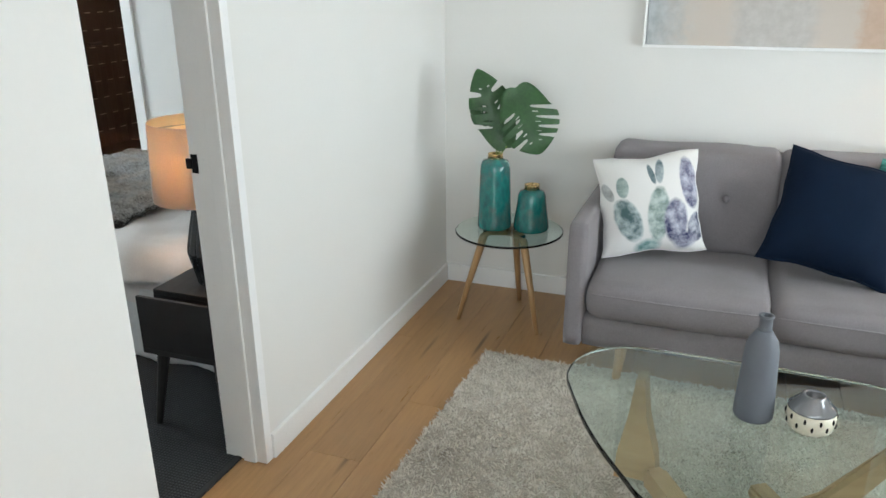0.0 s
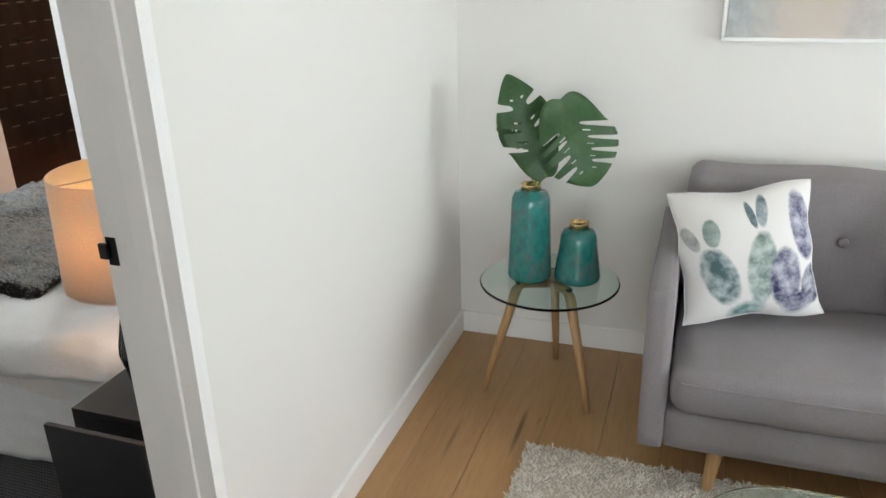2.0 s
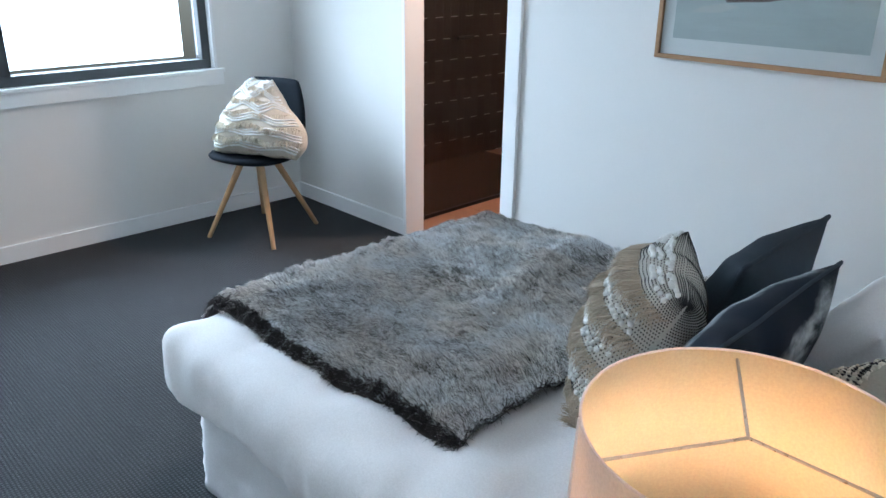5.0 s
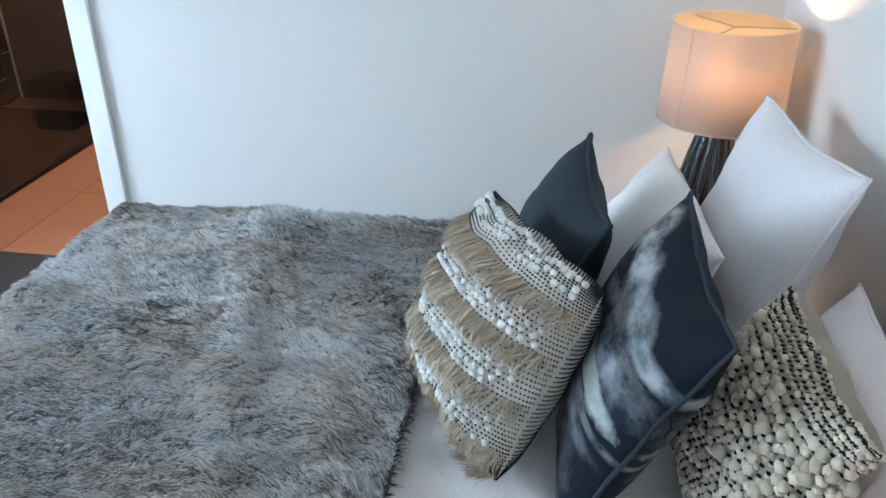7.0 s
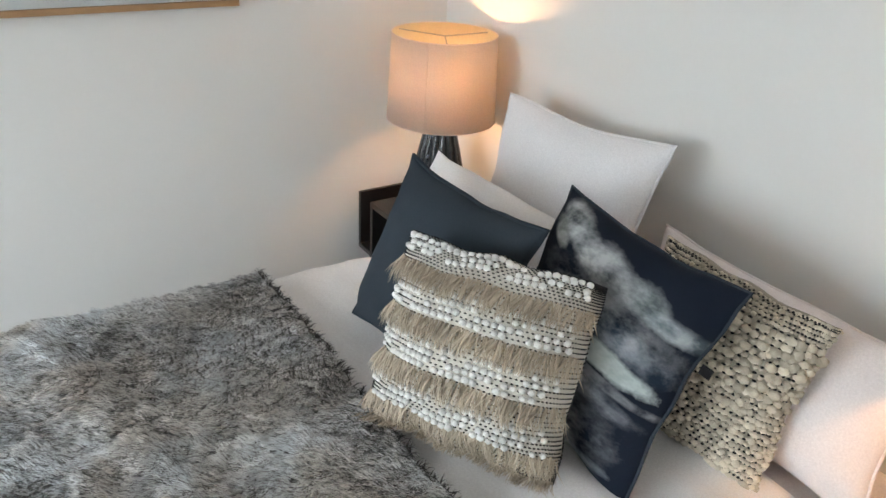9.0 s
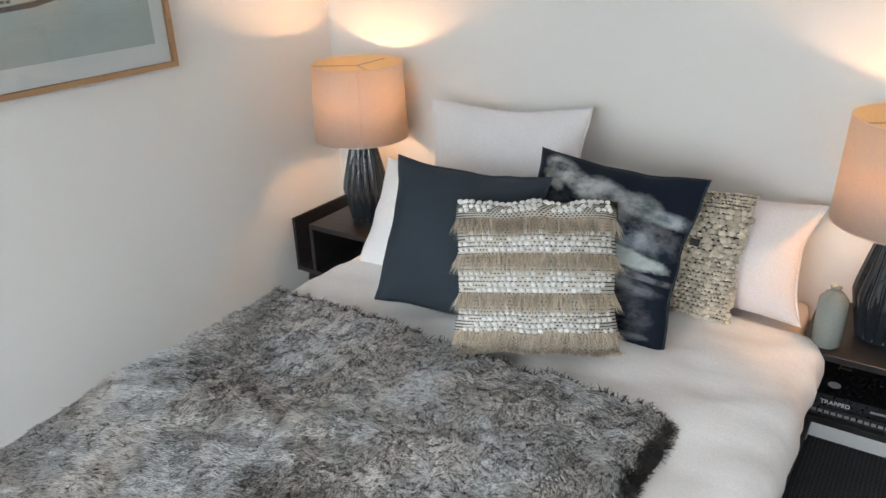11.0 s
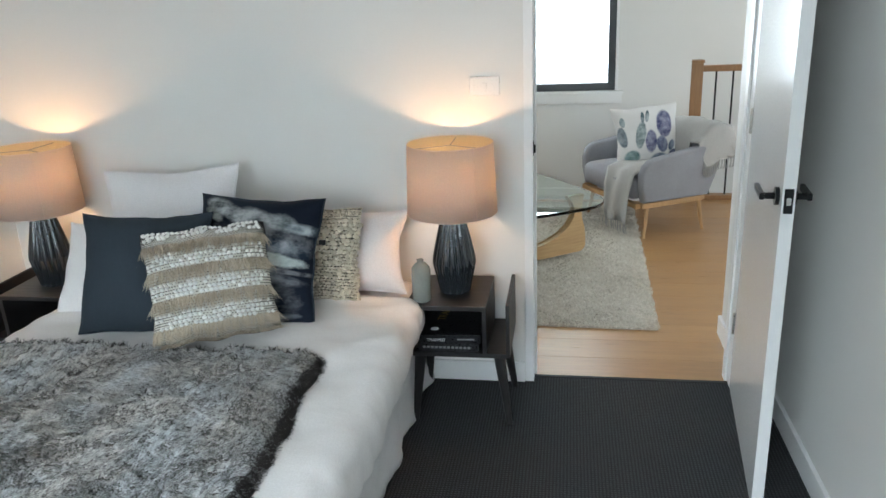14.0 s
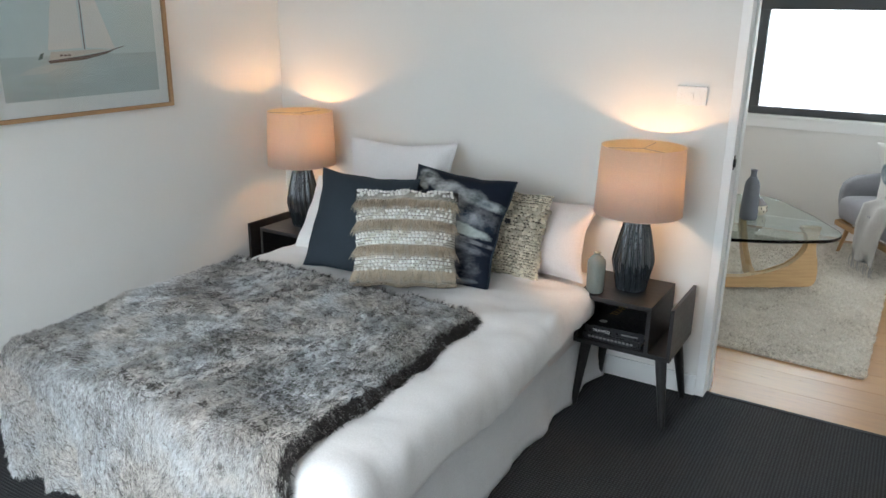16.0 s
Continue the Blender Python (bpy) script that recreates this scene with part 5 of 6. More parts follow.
def fur_throw():
    ob = base("fur_throw", pose(0, 0, 0), "long-pile grey-brown faux fur throw spread over the foot of the bed", "throw blanket")
    total = 1.42
    nu, nv = 150, 130
    grid = [[throw_place(total * i / nu, j / nv) for j in range(nv + 1)] for i in range(nu + 1)]
    verts = [p - Vector((0, 0, 0.004 * k)) if i < 99 else p + Vector((0.010 * k, 0, 0)) for k in (0, 1) for i, row in enumerate(grid) for p in row]
    m = (nu + 1) * (nv + 1)
    faces = []
    for i in range(nu):
        for j in range(nv):
            a, b, c, d = i * (nv + 1) + j, (i + 1) * (nv + 1) + j, (i + 1) * (nv + 1) + j + 1, i * (nv + 1) + j + 1
            faces += [(a, d, c, b), (a + m, b + m, c + m, d + m)]
    backing = new("backing", raw("backing", verts, faces, FURBASE, True))
    backing.parent = ob
    # dark hem colour, with the shade under the pile's edge painted in
    dark = surface("shade_darkened_fur_hem", (0.05, 0.043, 0.04), 0.95, big=30, fine=400, spread=0.3, relief=0.8, dist=0.004)
    for pts in ([throw_place(total * i / 60, 0.0) for i in range(61)],):
        part("hem", tube([p + Vector((0, 0, 0.002 + 0.004 * math.sin(i * 1.7))) for i, p in enumerate(pts)], 0.008, False, 8), dark, ob, "dark rolled hem, its colour deepened by painted edge shade", smooth=True)
    rng = np.random.default_rng(11)
    rim = []
    for q in range(9000):
        k = rng.uniform()
        e = rng.uniform(0, 0.020)
        p, o = (throw_place(total * k, e), Vector((0, -1, 0))) if q % 10 < 9 else (throw_place(0.3 * e, k), Vector((1, 0, 0)))
        d = o * rng.uniform(0.2, 1.0) + Vector(rng.normal(0, 0.5, 3)) + Vector((0, 0, 0.25))
        rim.append((tuple(p + Vector((0, 0, 0.004))), tuple(p + d.normalized() * rng.uniform(0.014, 0.028))))
    rim_ob = new("hem_fur", strands("hem_fur", np.array([r[0] for r in rim]), np.array([r[1] for r in rim]), 0.0012, dark))
    rim_ob.parent = ob
    tagged(rim_ob, "dark fur along the hem, edge shade put into its colour", kind="stuff")
    n = 470000
    us, vs = rng.uniform(-0.004, 1.0, n) * total, rng.uniform(-0.006, 1.006, n)
    g = np.array([[tuple(p) for p in row] for row in grid])
    fu, fv = np.clip(us / total, 0, 0.9999) * nu, np.clip(vs, 0, 0.9999) * nv
    i0, j0 = fu.astype(int), fv.astype(int)
    a, b = (fu - i0)[:, None], (fv - j0)[:, None]
    root = g[i0, j0] * (1 - a) * (1 - b) + g[i0 + 1, j0] * a * (1 - b) + g[i0, j0 + 1] * (1 - a) * b + g[i0 + 1, j0 + 1] * a * b
    du, dv = g[i0 + 1, j0] - g[i0, j0], g[i0, j0 + 1] - g[i0, j0]
    nrm = np.cross(dv, du)
    nrm /= np.linalg.norm(nrm, axis=1)[:, None]
    nrm *= np.where((nrm[:, 2] < -0.2), -1, 1)[:, None]
    nrm = np.where((nrm[:, :1] > 0.5), -nrm, nrm)
    du /= np.linalg.norm(du, axis=1)[:, None]
    dv /= np.linalg.norm(dv, axis=1)[:, None]
    # locks of hair share a lay, which drifts over the cloth
    ci, cj = (us / 0.018 + 0.6 * np.sin(vs * 50)).astype(int), (vs * 1.2 / 0.018 + 0.6 * np.sin(us * 45)).astype(int)
    lock = rng.uniform(-1, 1, (90, 90, 2))[ci % 90, cj % 90]
    offu = (0.5 - ((us / 0.018 + 0.6 * np.sin(vs * 50)) % 1.0)) * 0.018
    offv = (0.5 - ((vs * 1.2 / 0.018 + 0.6 * np.sin(us * 45)) % 1.0)) * 0.018
    lay = -0.5 + 0.38 * lock[:, 0] + 0.8 * np.sin(us * 5.1 + 2.2 * np.sin(vs * 6.3)) + 0.35 * np.sin(vs * 37 + 3 * np.sin(us * 29)) + rng.normal(0, 0.25, n)
    ln = (rng.uniform(0.011, 0.022, n) * (1 + 0.35 * lock[:, 1]))[:, None]
    edge = np.minimum(np.minimum(vs, 1 - vs), us / total) < 0.02
    lean = du * np.cos(lay)[:, None] + dv * np.sin(lay)[:, None]
    tip = root + lean * ln * 0.75 + (du * offu[:, None] + dv * offv[:, None]) * 0.3 + nrm * (ln * rng.uniform(0.15, 0.5, n)[:, None] + 0.004 * lock[:, 1:2])
    pile = new("fur", strands("fur", root, tip, 0.00068, FUR))
    pile.parent = ob
    tagged(pile, "soft grey-brown faux fur with pale tips", kind="stuff")


fur_throw()

cushion("pillow", (-0.31, 3.995, 0.960), (-0.277, 3.436, 0.980), (-0.44, 3.98, 0.485), 0.17, WHITECOTTON, "square white pillow propped against the wall at the bed head", 0.10, 11.0, (WHITECOTTON, 0.004))
cushion("pillow", (-0.520, 4.05, 0.805), (-0.46, 3.50, 0.785), (-0.70, 4.03, 0.50), 0.15, LINEN, "white pillow behind the charcoal cushion", 0.05, 12.0)
cushion("pillow", (-0.241, 3.455, 0.775), (-0.259, 2.777, 0.787), (-0.395, 3.44, 0.485), 0.19, PINKLINEN, "blush-white pillow with a piped edge at the bed head", 0.10, 13.0, (PINKLINEN, 0.004))
cushion("cushion", (-0.717, 3.823, 0.894), (-0.699, 3.36, 0.894), (-0.888, 3.83, 0.515), 0.17, CHARCOAL, "charcoal cotton cushion with a flanged edge on the bed", 0.09, 14.0, (CHARCOAL, 0.006))
st = cushion("cushion", (-0.548, 3.472, 0.926), (-0.570, 3.013, 0.909), (-0.728, 3.47, 0.515), 0.17, STORM, "navy and white brushstroke-print cushion on the bed", 0.08, 15.0, (CHARCOAL, 0.004))
part("tag", box(0.222, 0.245, 0.29, 0.308, -0.003, 0.001), BLACK, st, "small dark sewn tag")


def blob_mesh(name, places, radii, material):
    """Many small knobs of yarn, one island each."""
    ico = bmesh.new()
    bmesh.ops.create_icosphere(ico, subdivisions=1, radius=1.0)
    vv = [tuple(v.co) for v in ico.verts]
    ff = [tuple(v.index for v in f.verts) for f in ico.faces]
    ico.free()
    verts, faces = [], []
    for p, (rx, ry, rz) in zip(places, radii):
        k = len(verts)
        verts += [(p.x + x * rx, p.y + y * ry, p.z + z * rz) for x, y, z in vv]
        faces += [tuple(i + k for i in f) for f in ff]
    return raw(name, verts, faces, material, True)


def fringe_cushion():
    tl, tr, bl, t, pinch, seed = (-0.909, 3.525, 0.875), (-0.722, 3.183, 0.877), (-1.045, 3.43, 0.545), 0.235, 0.02, 21.0
    m, w, h = spread(tl, tr, bl)
    ob = cushion("cushion", tl, tr, bl, t, WEAVE, "cream and taupe boho cushion with wool bobbles and fringe rows", pinch, seed)
    rnd = random.Random(5)
    spots, sizes = [], []
    bands = ((0.93, 0.12), (0.44, 0.17), (-0.07, 0.17), (-0.58, 0.17))
    for c, wd in bands:
        for row in range(4):
            v = c - wd * (row - 1.5) * 0.42
            for i in range(25):
                u = -0.95 + 1.9 * (i + 0.25 * (row % 2)) / 25
                if math.sin(i * 0.85 + row * 1.3 + c * 9) < -0.72 or rnd.random() < 0.05:
                    continue
                spots.append(pillow_point(w, h, t, pinch, seed, u, max(-0.97, min(0.97, v)), 1) + Vector((0, 0, 0.003)))
                r = rnd.uniform(0.0066, 0.0084)
                sizes.append((r * 1.05, r * 0.9, r * 0.9))
    bob = new("bobble_yarn", blob_mesh("bobble_yarn", spots, sizes, YARNWHITE))
    bob.parent = ob
    tagged(bob, "rows of white wool bobbles", kind="stuff")
    st_p, st_r = [], []
    for row in range(62):
        v = math.sin(math.pi / 2 * (-0.98 + 1.96 * row / 61))
        for i in range(56):
            u = math.sin(math.pi / 2 * (-0.985 + 1.97 * (i + 0.5 * (row % 2)) / 56))
            for side in (1, -1):
                st_p.append(pillow_point(w, h, t, pinch, seed, u, v, side) + Vector((0, 0, 0.0008 * side)))
                st_r.append((rnd.uniform(0.0026, 0.0036), 0.0017, 0.0016))
    sm = new("stitching", blob_mesh("stitching", st_p, st_r, YARNDARK))
    sm.parent = ob
    tagged(sm, "fine dark stitches woven in rows", kind="stuff")
    roots, tips = [], []
    for c in (0.72, 0.26, -0.24, -0.72, -0.97):
        for i in range(900):
            u = rnd.uniform(-1.0, 1.0)
            lump = 0.05 * math.sin(u * 31 + c * 7)
            a = pillow_point(w, h, t, pinch, seed, u, max(-0.98, c + rnd.uniform(-0.02, 0.03)), 1)
            b = pillow_point(w, h, t, pinch, seed, max(-1, min(1, u + rnd.uniform(-0.07, 0.07) + lump)), max(-1.0, c - rnd.uniform(0.13, 0.27)), 1)
            out = max(0.0, (abs(u) - 0.86) / 0.14) * (1 if u > 0 else -1)
            low = 0.05 if c < -0.9 else 0.0
            roots.append(tuple(a + Vector((0, 0, 0.004))))
            tips.append(tuple(b + Vector((rnd.uniform(-0.008, 0.008) + out * rnd.uniform(0.0, 0.030), -0.004, rnd.uniform(0.008, 0.026) + low * rnd.uniform(0.3, 1.0)))))
    fr = new("fringe", strands("fringe", np.array(roots), np.array(tips), 0.0011, FRINGE))
    fr.parent = ob
    tagged(fr, "rows of taupe jute fringe", kind="stuff")


fringe_cushion()


def nubby_cushion():
    tl, tr, bl, t, pinch, seed = (-0.405, 3.32, 0.845), (-0.386, 2.938, 0.829), (-0.525, 3.30, 0.505), 0.17, 0.04, 31.0
    m, w, h = spread(tl, tr, bl)
    ob = cushion("cushion", tl, tr, bl, t, TAUPEWEAVE, "chunky cream and black loop-woven cushion on the bed", pinch, seed)
    rnd = random.Random(8)
    spots, sizes, dk, dr = [], [], [], []
    v = -0.97
    j = 0
    while v < 0.975:
        # fine cords at the top edge, fat loops in the middle, small tight ones below
        kind = 0 if v > 0.72 else 1 if v > -0.05 else 2
        n, r0, step = ((52, 0.0056, 0.046), (33, 0.0102, 0.080), (40, 0.0082, 0.064))[kind]
        for i in range(n):
            u = math.sin(math.pi / 2 * (-0.985 + 1.97 * (i + 0.5 * (j % 2)) / n))
            p = pillow_point(w, h, t, pinch, seed, u, v, 1)
            r = r0 * rnd.uniform(0.6, 1.35)
            spots.append(p + Vector((rnd.uniform(-0.45, 0.45) * r0, rnd.uniform(-0.35, 0.35) * r0, rnd.uniform(-0.3, 0.5) * r0)))
            sizes.append((r * rnd.uniform(0.9, 1.3), r * rnd.uniform(0.7, 1.0), r * 0.8))
            dk.append(pillow_point(w, h, t, pinch, seed, u, min(0.97, v + step * 0.5), 1) + Vector((0, 0, 0.0015)))
            dr.append((1.94 / n * w / 2 * rnd.uniform(0.25, 0.45), 0.0024, 0.0048))
        v += step
        j += 1
    lo = new("loop_yarn", blob_mesh("loop_yarn", spots, sizes, YARNCREAM))
    lo.parent = ob
    tagged(lo, "chunky cream wool loops", kind="stuff")
    sm = new("stitching", blob_mesh("stitching", dk, dr, YARNDARK))
    sm.parent = ob
    tagged(sm, "black wool stitches between the loops", kind="stuff")


nubby_cushion()


def bedside(y, s, label):
    """A black bedside table: an open box, and a low side shelf with an upright end on the side s."""
    ob = base("bedside_table", pose(-0.345, y, 0), label, "bedside table", "bedside tables")
    x0, x1 = -0.165, 0.165
    b0, b1 = sorted((-s * 0.15, s * 0.15))
    e0, e1 = sorted((s * 0.15, s * 0.235))
    z0, z1 = 0.285, 0.490
    part("tabletop", box(x0, x1, b0, b1, z1 - 0.018, z1, bevel=0.002), BLACKWOOD, ob)
    part("bottom_board", box(x0, x1, min(b0, e0), max(b1, e1), z0, z0 + 0.018, bevel=0.002), BLACKWOOD, ob)
    part("side_panel", box(x0, x1, b0, b0 + 0.016, z0 + 0.018, z1 - 0.018, bevel=0.001), BLACKWOOD, ob)
    part("side_panel", box(x0, x1, b1 - 0.016, b1, z0 + 0.018, z1 - 0.018, bevel=0.001), BLACKWOOD, ob)
    part("back_panel", box(x1 - 0.012, x1 - 0.002, b0 + 0.016, b1 - 0.016, z0 + 0.018, z1 - 0.018), BLACKWOOD, ob)
    f0, f1 = (e1 - 0.014, e1) if s > 0 else (e0, e0 + 0.014)
    part("end_panel", box(x0, x1, f0, f1, z0 + 0.018, z1 + 0.008, bevel=0.002), BLACKWOOD, ob)
    for sx in (-1, 1):
        for yy in (-s * 0.11, s * 0.19):
            part("leg", rod((sx * 0.115, yy, z0), (sx * 0.150, yy + (0.040 if yy * s > 0 else -0.025) * s, 0.0), 0.023, 0.012), BLACKWOOD, ob)
    return ob


bedside(2.60, -1, "black timber bedside table with an open shelf holding books")
bedside(4.29, 1, "black timber bedside table between the bed and the wall")


def table_lamp(x, y, label):
    ob = base("table_lamp", pose(x, y, 0.490), label, "table lamp", "bedside lamps")
    prof = [(0.0, 0.0), (0.054, 0.0), (0.060, 0.005), (0.068, 0.045), (0.079, 0.095), (0.084, 0.120), (0.081, 0.145), (0.066, 0.215), (0.050, 0.280), (0.040, 0.312), (0.033, 0.318), (0.0, 0.318)]
    bm = bmesh.new()
    n, ribs = 180, 16
    rings = []
    fine = []
    for (r0, z0), (r1, z1) in zip(prof, prof[1:]):
        fine += [(r0 + (r1 - r0) * k / 3, z0 + (z1 - z0) * k / 3) for k in range(3)]
    fine.append(prof[-1])
    for r, z in fine:
        ring = []
        for i in range(n):
            a = 2 * math.pi * i / n
            wave = a + 0.05 * math.sin(z * 14 + 3 * a)
            k = 1 - 0.15 * (1 - abs(math.cos(ribs / 2 * wave)) ** 0.8) * (1 if 0.004 < z < 0.314 else 0.3)
            ring.append(bm.verts.new((max(r, 1e-4) * k * math.cos(a), max(r, 1e-4) * k * math.sin(a), z)))
        rings.append(ring)
    for p, q in zip(rings, rings[1:]):
        for i in range(n):
            bm.faces.new((p[i], p[(i + 1) % n], q[(i + 1) % n], q[i]))
    part("lamp_base", bm, LAMPBASE, ob, "dark glossy fluted ceramic base", smooth=True)
    part("collar", lathe([(0.030, 0.318), (0.030, 0.326), (0.012, 0.330), (0.010, 0.40), (0.0, 0.40)], 24), BRASS, ob, smooth=True)
    sh = part("shade", lathe([(0.168, 0.315), (0.158, 0.575), (0.1572, 0.575), (0.1672, 0.315)], 56, loop=True), SHADE, ob, "blush linen drum shade, lit from within", smooth=True)
    part("lining", lathe([(0.1664, 0.3162), (0.1564, 0.5738), (0.1558, 0.5738), (0.1658, 0.3162)], 56, loop=True), SHADEGOLD, sh, "gold inner lining", smooth=True)
    part("seam", rod((-0.1300, -0.1082, 0.317), (-0.1220, -0.1020, 0.574), 0.0018, 0.0018, 6), SHADE, sh)
    for z, r in ((0.3155, 0.1680), (0.5745, 0.1580)):
        part("rim", tube([Vector((r * math.cos(2 * math.pi * i / 48), r * math.sin(2 * math.pi * i / 48), z)) for i in range(48)], 0.0016, True), SHADE, sh)
    for k in range(3):
        a = 2 * math.pi * k / 3
        part("spider_arm", rod((0, 0, 0.565), (0.157 * math.cos(a), 0.157 * math.sin(a), 0.565), 0.0018, 0.0018, 6), STEEL, sh)
    part("bulb", lathe([(0.0, 0.40), (0.013, 0.402), (0.014, 0.415), (0.0, 0.418)], 16), WHITEPLASTIC, ob, smooth=True)
    return ob


table_lamp(-0.345, 2.585, "lit table lamp with a fluted dark base and blush drum shade")
table_lamp(-0.345, 4.29, "lit corner table lamp, fluted dark base and blush drum shade")

sv = base("bud_vase", pose(-0.455, 2.695, 0.490), "small grey-green glazed bottle vase on the bedside table", "vase")
part("body", lathe([(0, 0), (0.030, 0), (0.035, 0.006), (0.036, 0.115), (0.034, 0.130), (0.022, 0.146), (0.0125, 0.152), (0.011, 0.158), (0.014, 0.162), (0.010, 0.163), (0.008, 0.155), (0, 0.155)], 36), GREYGLAZE, sv, smooth=True)


def words(text, size, m, material, parent, label=""):
    cu = bpy.data.curves.new("lettering", "FONT")
    cu.body, cu.size, cu.extrude, cu.align_x = text, size, 0.0003, "LEFT"
    tmp = new("lettering_source", cu)
    me = bpy.data.meshes.new_from_object(tmp.evaluated_get(bpy.context.evaluated_depsgraph_get()))
    bpy.data.objects.remove(tmp)
    me.materials.clear()
    me.materials.append(material)
    ob = new("lettering", me)
    ob.parent, ob.matrix_basis = parent, m
    if label:
        tagged(ob, label)
    return ob


def book(z, dx, yaw, th, text):
    ob = base("book", pose(-0.375 + dx, 2.60, z, 0, 0, yaw), "black hardback book lying on the bedside shelf, spine outwards", "book", "books on the bedside shelf")
    part("cover", box(-0.115, 0.115, -0.118, 0.118, 0.0, 0.003, bevel=0.001), BOOKBLACK, ob)
    part("cover", box(-0.115, 0.115, -0.118, 0.118, th - 0.003, th, bevel=0.001), BOOKBLACK, ob)
    part("spine", box(-0.118, -0.115, -0.118, 0.118, 0.0, th, bevel=0.001), BOOKBLACK, ob)
    part("pages", box(-0.1145, 0.110, -0.113, 0.113, 0.0032, th - 0.0032), PAPER, ob)
    turn = pose(-0.1186, 0.085, th * 0.26, 90, 0, -90)
    if text:
        words(text, th * 0.50, turn, INKWHITE, ob, "white spine title")
        words(text, 0.045, pose(0.02, 0.03, th + 0.0004, 0, 0, -8), INKGOLD, ob, "gold cover title")
        bm = lathe([(0, th), (0.016, th), (0.016, th + 0.0004), (0, th + 0.0004)], 24)
        part("emblem", bm, INKWHITE, ob, place=pose(-0.06, 0.06, 0))
        part("author_bar", box(-0.1187, -0.118, -0.095, -0.03, th * 0.38, th * 0.56), INKGREY, ob)
    else:
        for k in range(12):
            part("print_bar", box(-0.1187, -0.118, 0.095 - k * 0.0155 - 0.011, 0.095 - k * 0.0155, th * 0.32, th * 0.66), INKGREY, ob)
    return ob


book(0.3035, 0.0, 0, 0.026, "")
book(0.330, 0.006, 3, 0.034, "TRAPPED")


def light_switch():
    ob = base("light_switch", pose(-0.145, 2.475, 1.242), "white plastic wall switch plate with one rocker", "light switch")
    part("plate", box(-0.009, -0.0005, -0.058, 0.058, -0.036, 0.036, bevel=0.003), WHITEPLASTIC, ob)
    part("rocker", box(-0.0125, -0.009, -0.009, 0.009, -0.012, 0.012, bevel=0.001), WHITEPLASTIC, ob)


light_switch()


def sail_picture():
    """A framed print of a sailing boat: mat, sea, sky, hull and sails as thin flat pieces."""
    ob = base("picture", pose(-1.272, 4.585, 1.122), "oak-framed print of a white sailing boat on a pale sea", "picture")
    W, Hh = 0.402, 1.02
    for a, b, c, d in ((-W, W, 0.0, 0.016), (-W, W, Hh - 0.016, Hh), (-W, -W + 0.016, 0.016, Hh - 0.016), (W - 0.016, W, 0.016, Hh - 0.016)):
        part("frame_strip", box(a, b, -0.028, -0.001, c, d, bevel=0.0015), OAKFRAME, ob, "slim oak frame")
    part("mat_board", box(-W + 0.016, W - 0.016, -0.012, -0.006, 0.016, Hh - 0.016), PAPERWHITE, ob)
    seam = surface("printed_sea", (0.46, 0.53, 0.51), 0.6, big=9, fine=60, spread=0.10, relief=0, stretch=(0.5, 1, 3))
    skym = surface("printed_sky", (0.57, 0.655, 0.635), 0.6, big=3, fine=40, spread=0.04, relief=0)
    sail = surface("printed_sail", (0.74, 0.72, 0.67), 0.6, big=6, spread=0.04, relief=0)
    hull = surface("printed_hull", (0.12, 0.075, 0.06), 0.6, spread=0.1, relief=0)
    deck = surface("printed_deck", (0.58, 0.55, 0.48), 0.6, spread=0.05, relief=0)
    p0, p1 = -W + 0.062, W - 0.062
    part("printed_sky", box(p0, p1, -0.0135, -0.0125, 0.235, Hh - 0.075), skym, ob)
    part("printed_sea", box(p0, p1, -0.0135, -0.0125, 0.075, 0.235), seam, ob)
    part("printed_hull", extruded([(-0.155, 0.218), (-0.148, 0.207), (0.0, 0.216), (0.105, 0.236), (0.135, 0.250), (0.0, 0.231)], -0.0150, -0.0140), hull, ob)
    part("printed_deck", extruded([(-0.15, 0.2185), (0.0, 0.2345), (0.12, 0.249), (0.06, 0.254), (-0.02, 0.252), (-0.14, 0.25)], -0.0150, -0.0140), deck, ob)
    part("printed_mast", box(0.000, 0.004, -0.0158, -0.0152, 0.255, 0.78), hull, ob)
    part("printed_sail", extruded([(-0.006, 0.262), (-0.15, 0.256), (-0.125, 0.40), (-0.02, 0.79)], -0.0150, -0.0140), sail, ob)
    part("printed_sail", extruded([(0.012, 0.262), (0.14, 0.252), (0.006, 0.62)], -0.0150, -0.0140), sail, ob)
    part("printed_wake", extruded([(-0.28, 0.168), (-0.17, 0.172), (-0.10, 0.195), (-0.16, 0.205), (-0.24, 0.19)], -0.0150, -0.0140), surface("printed_foam", (0.55, 0.58, 0.54), 0.6, relief=0), ob)
    for x in (-0.105, -0.088, -0.072):
        part("printed_window", box(x, x + 0.012, -0.0158, -0.0152, 0.232, 0.239), hull, ob)
    part("printed_bowsprit", extruded([(0.125, 0.247), (0.185, 0.262), (0.185, 0.264), (0.12, 0.251)], -0.0150, -0.0140), hull, ob)
    part("printed_flag", extruded([(-0.195, 0.222), (-0.178, 0.225), (-0.168, 0.247), (-0.182, 0.245)], -0.0150, -0.0140), surface("printed_flag_green", (0.10, 0.14, 0.11), 0.6, relief=0), ob)
    gl = part("glazing", box(-W + 0.016, W - 0.016, -0.0215, -0.0195, 0.016, Hh - 0.016), PANE, ob)
    gl.visible_shadow = False


sail_picture()


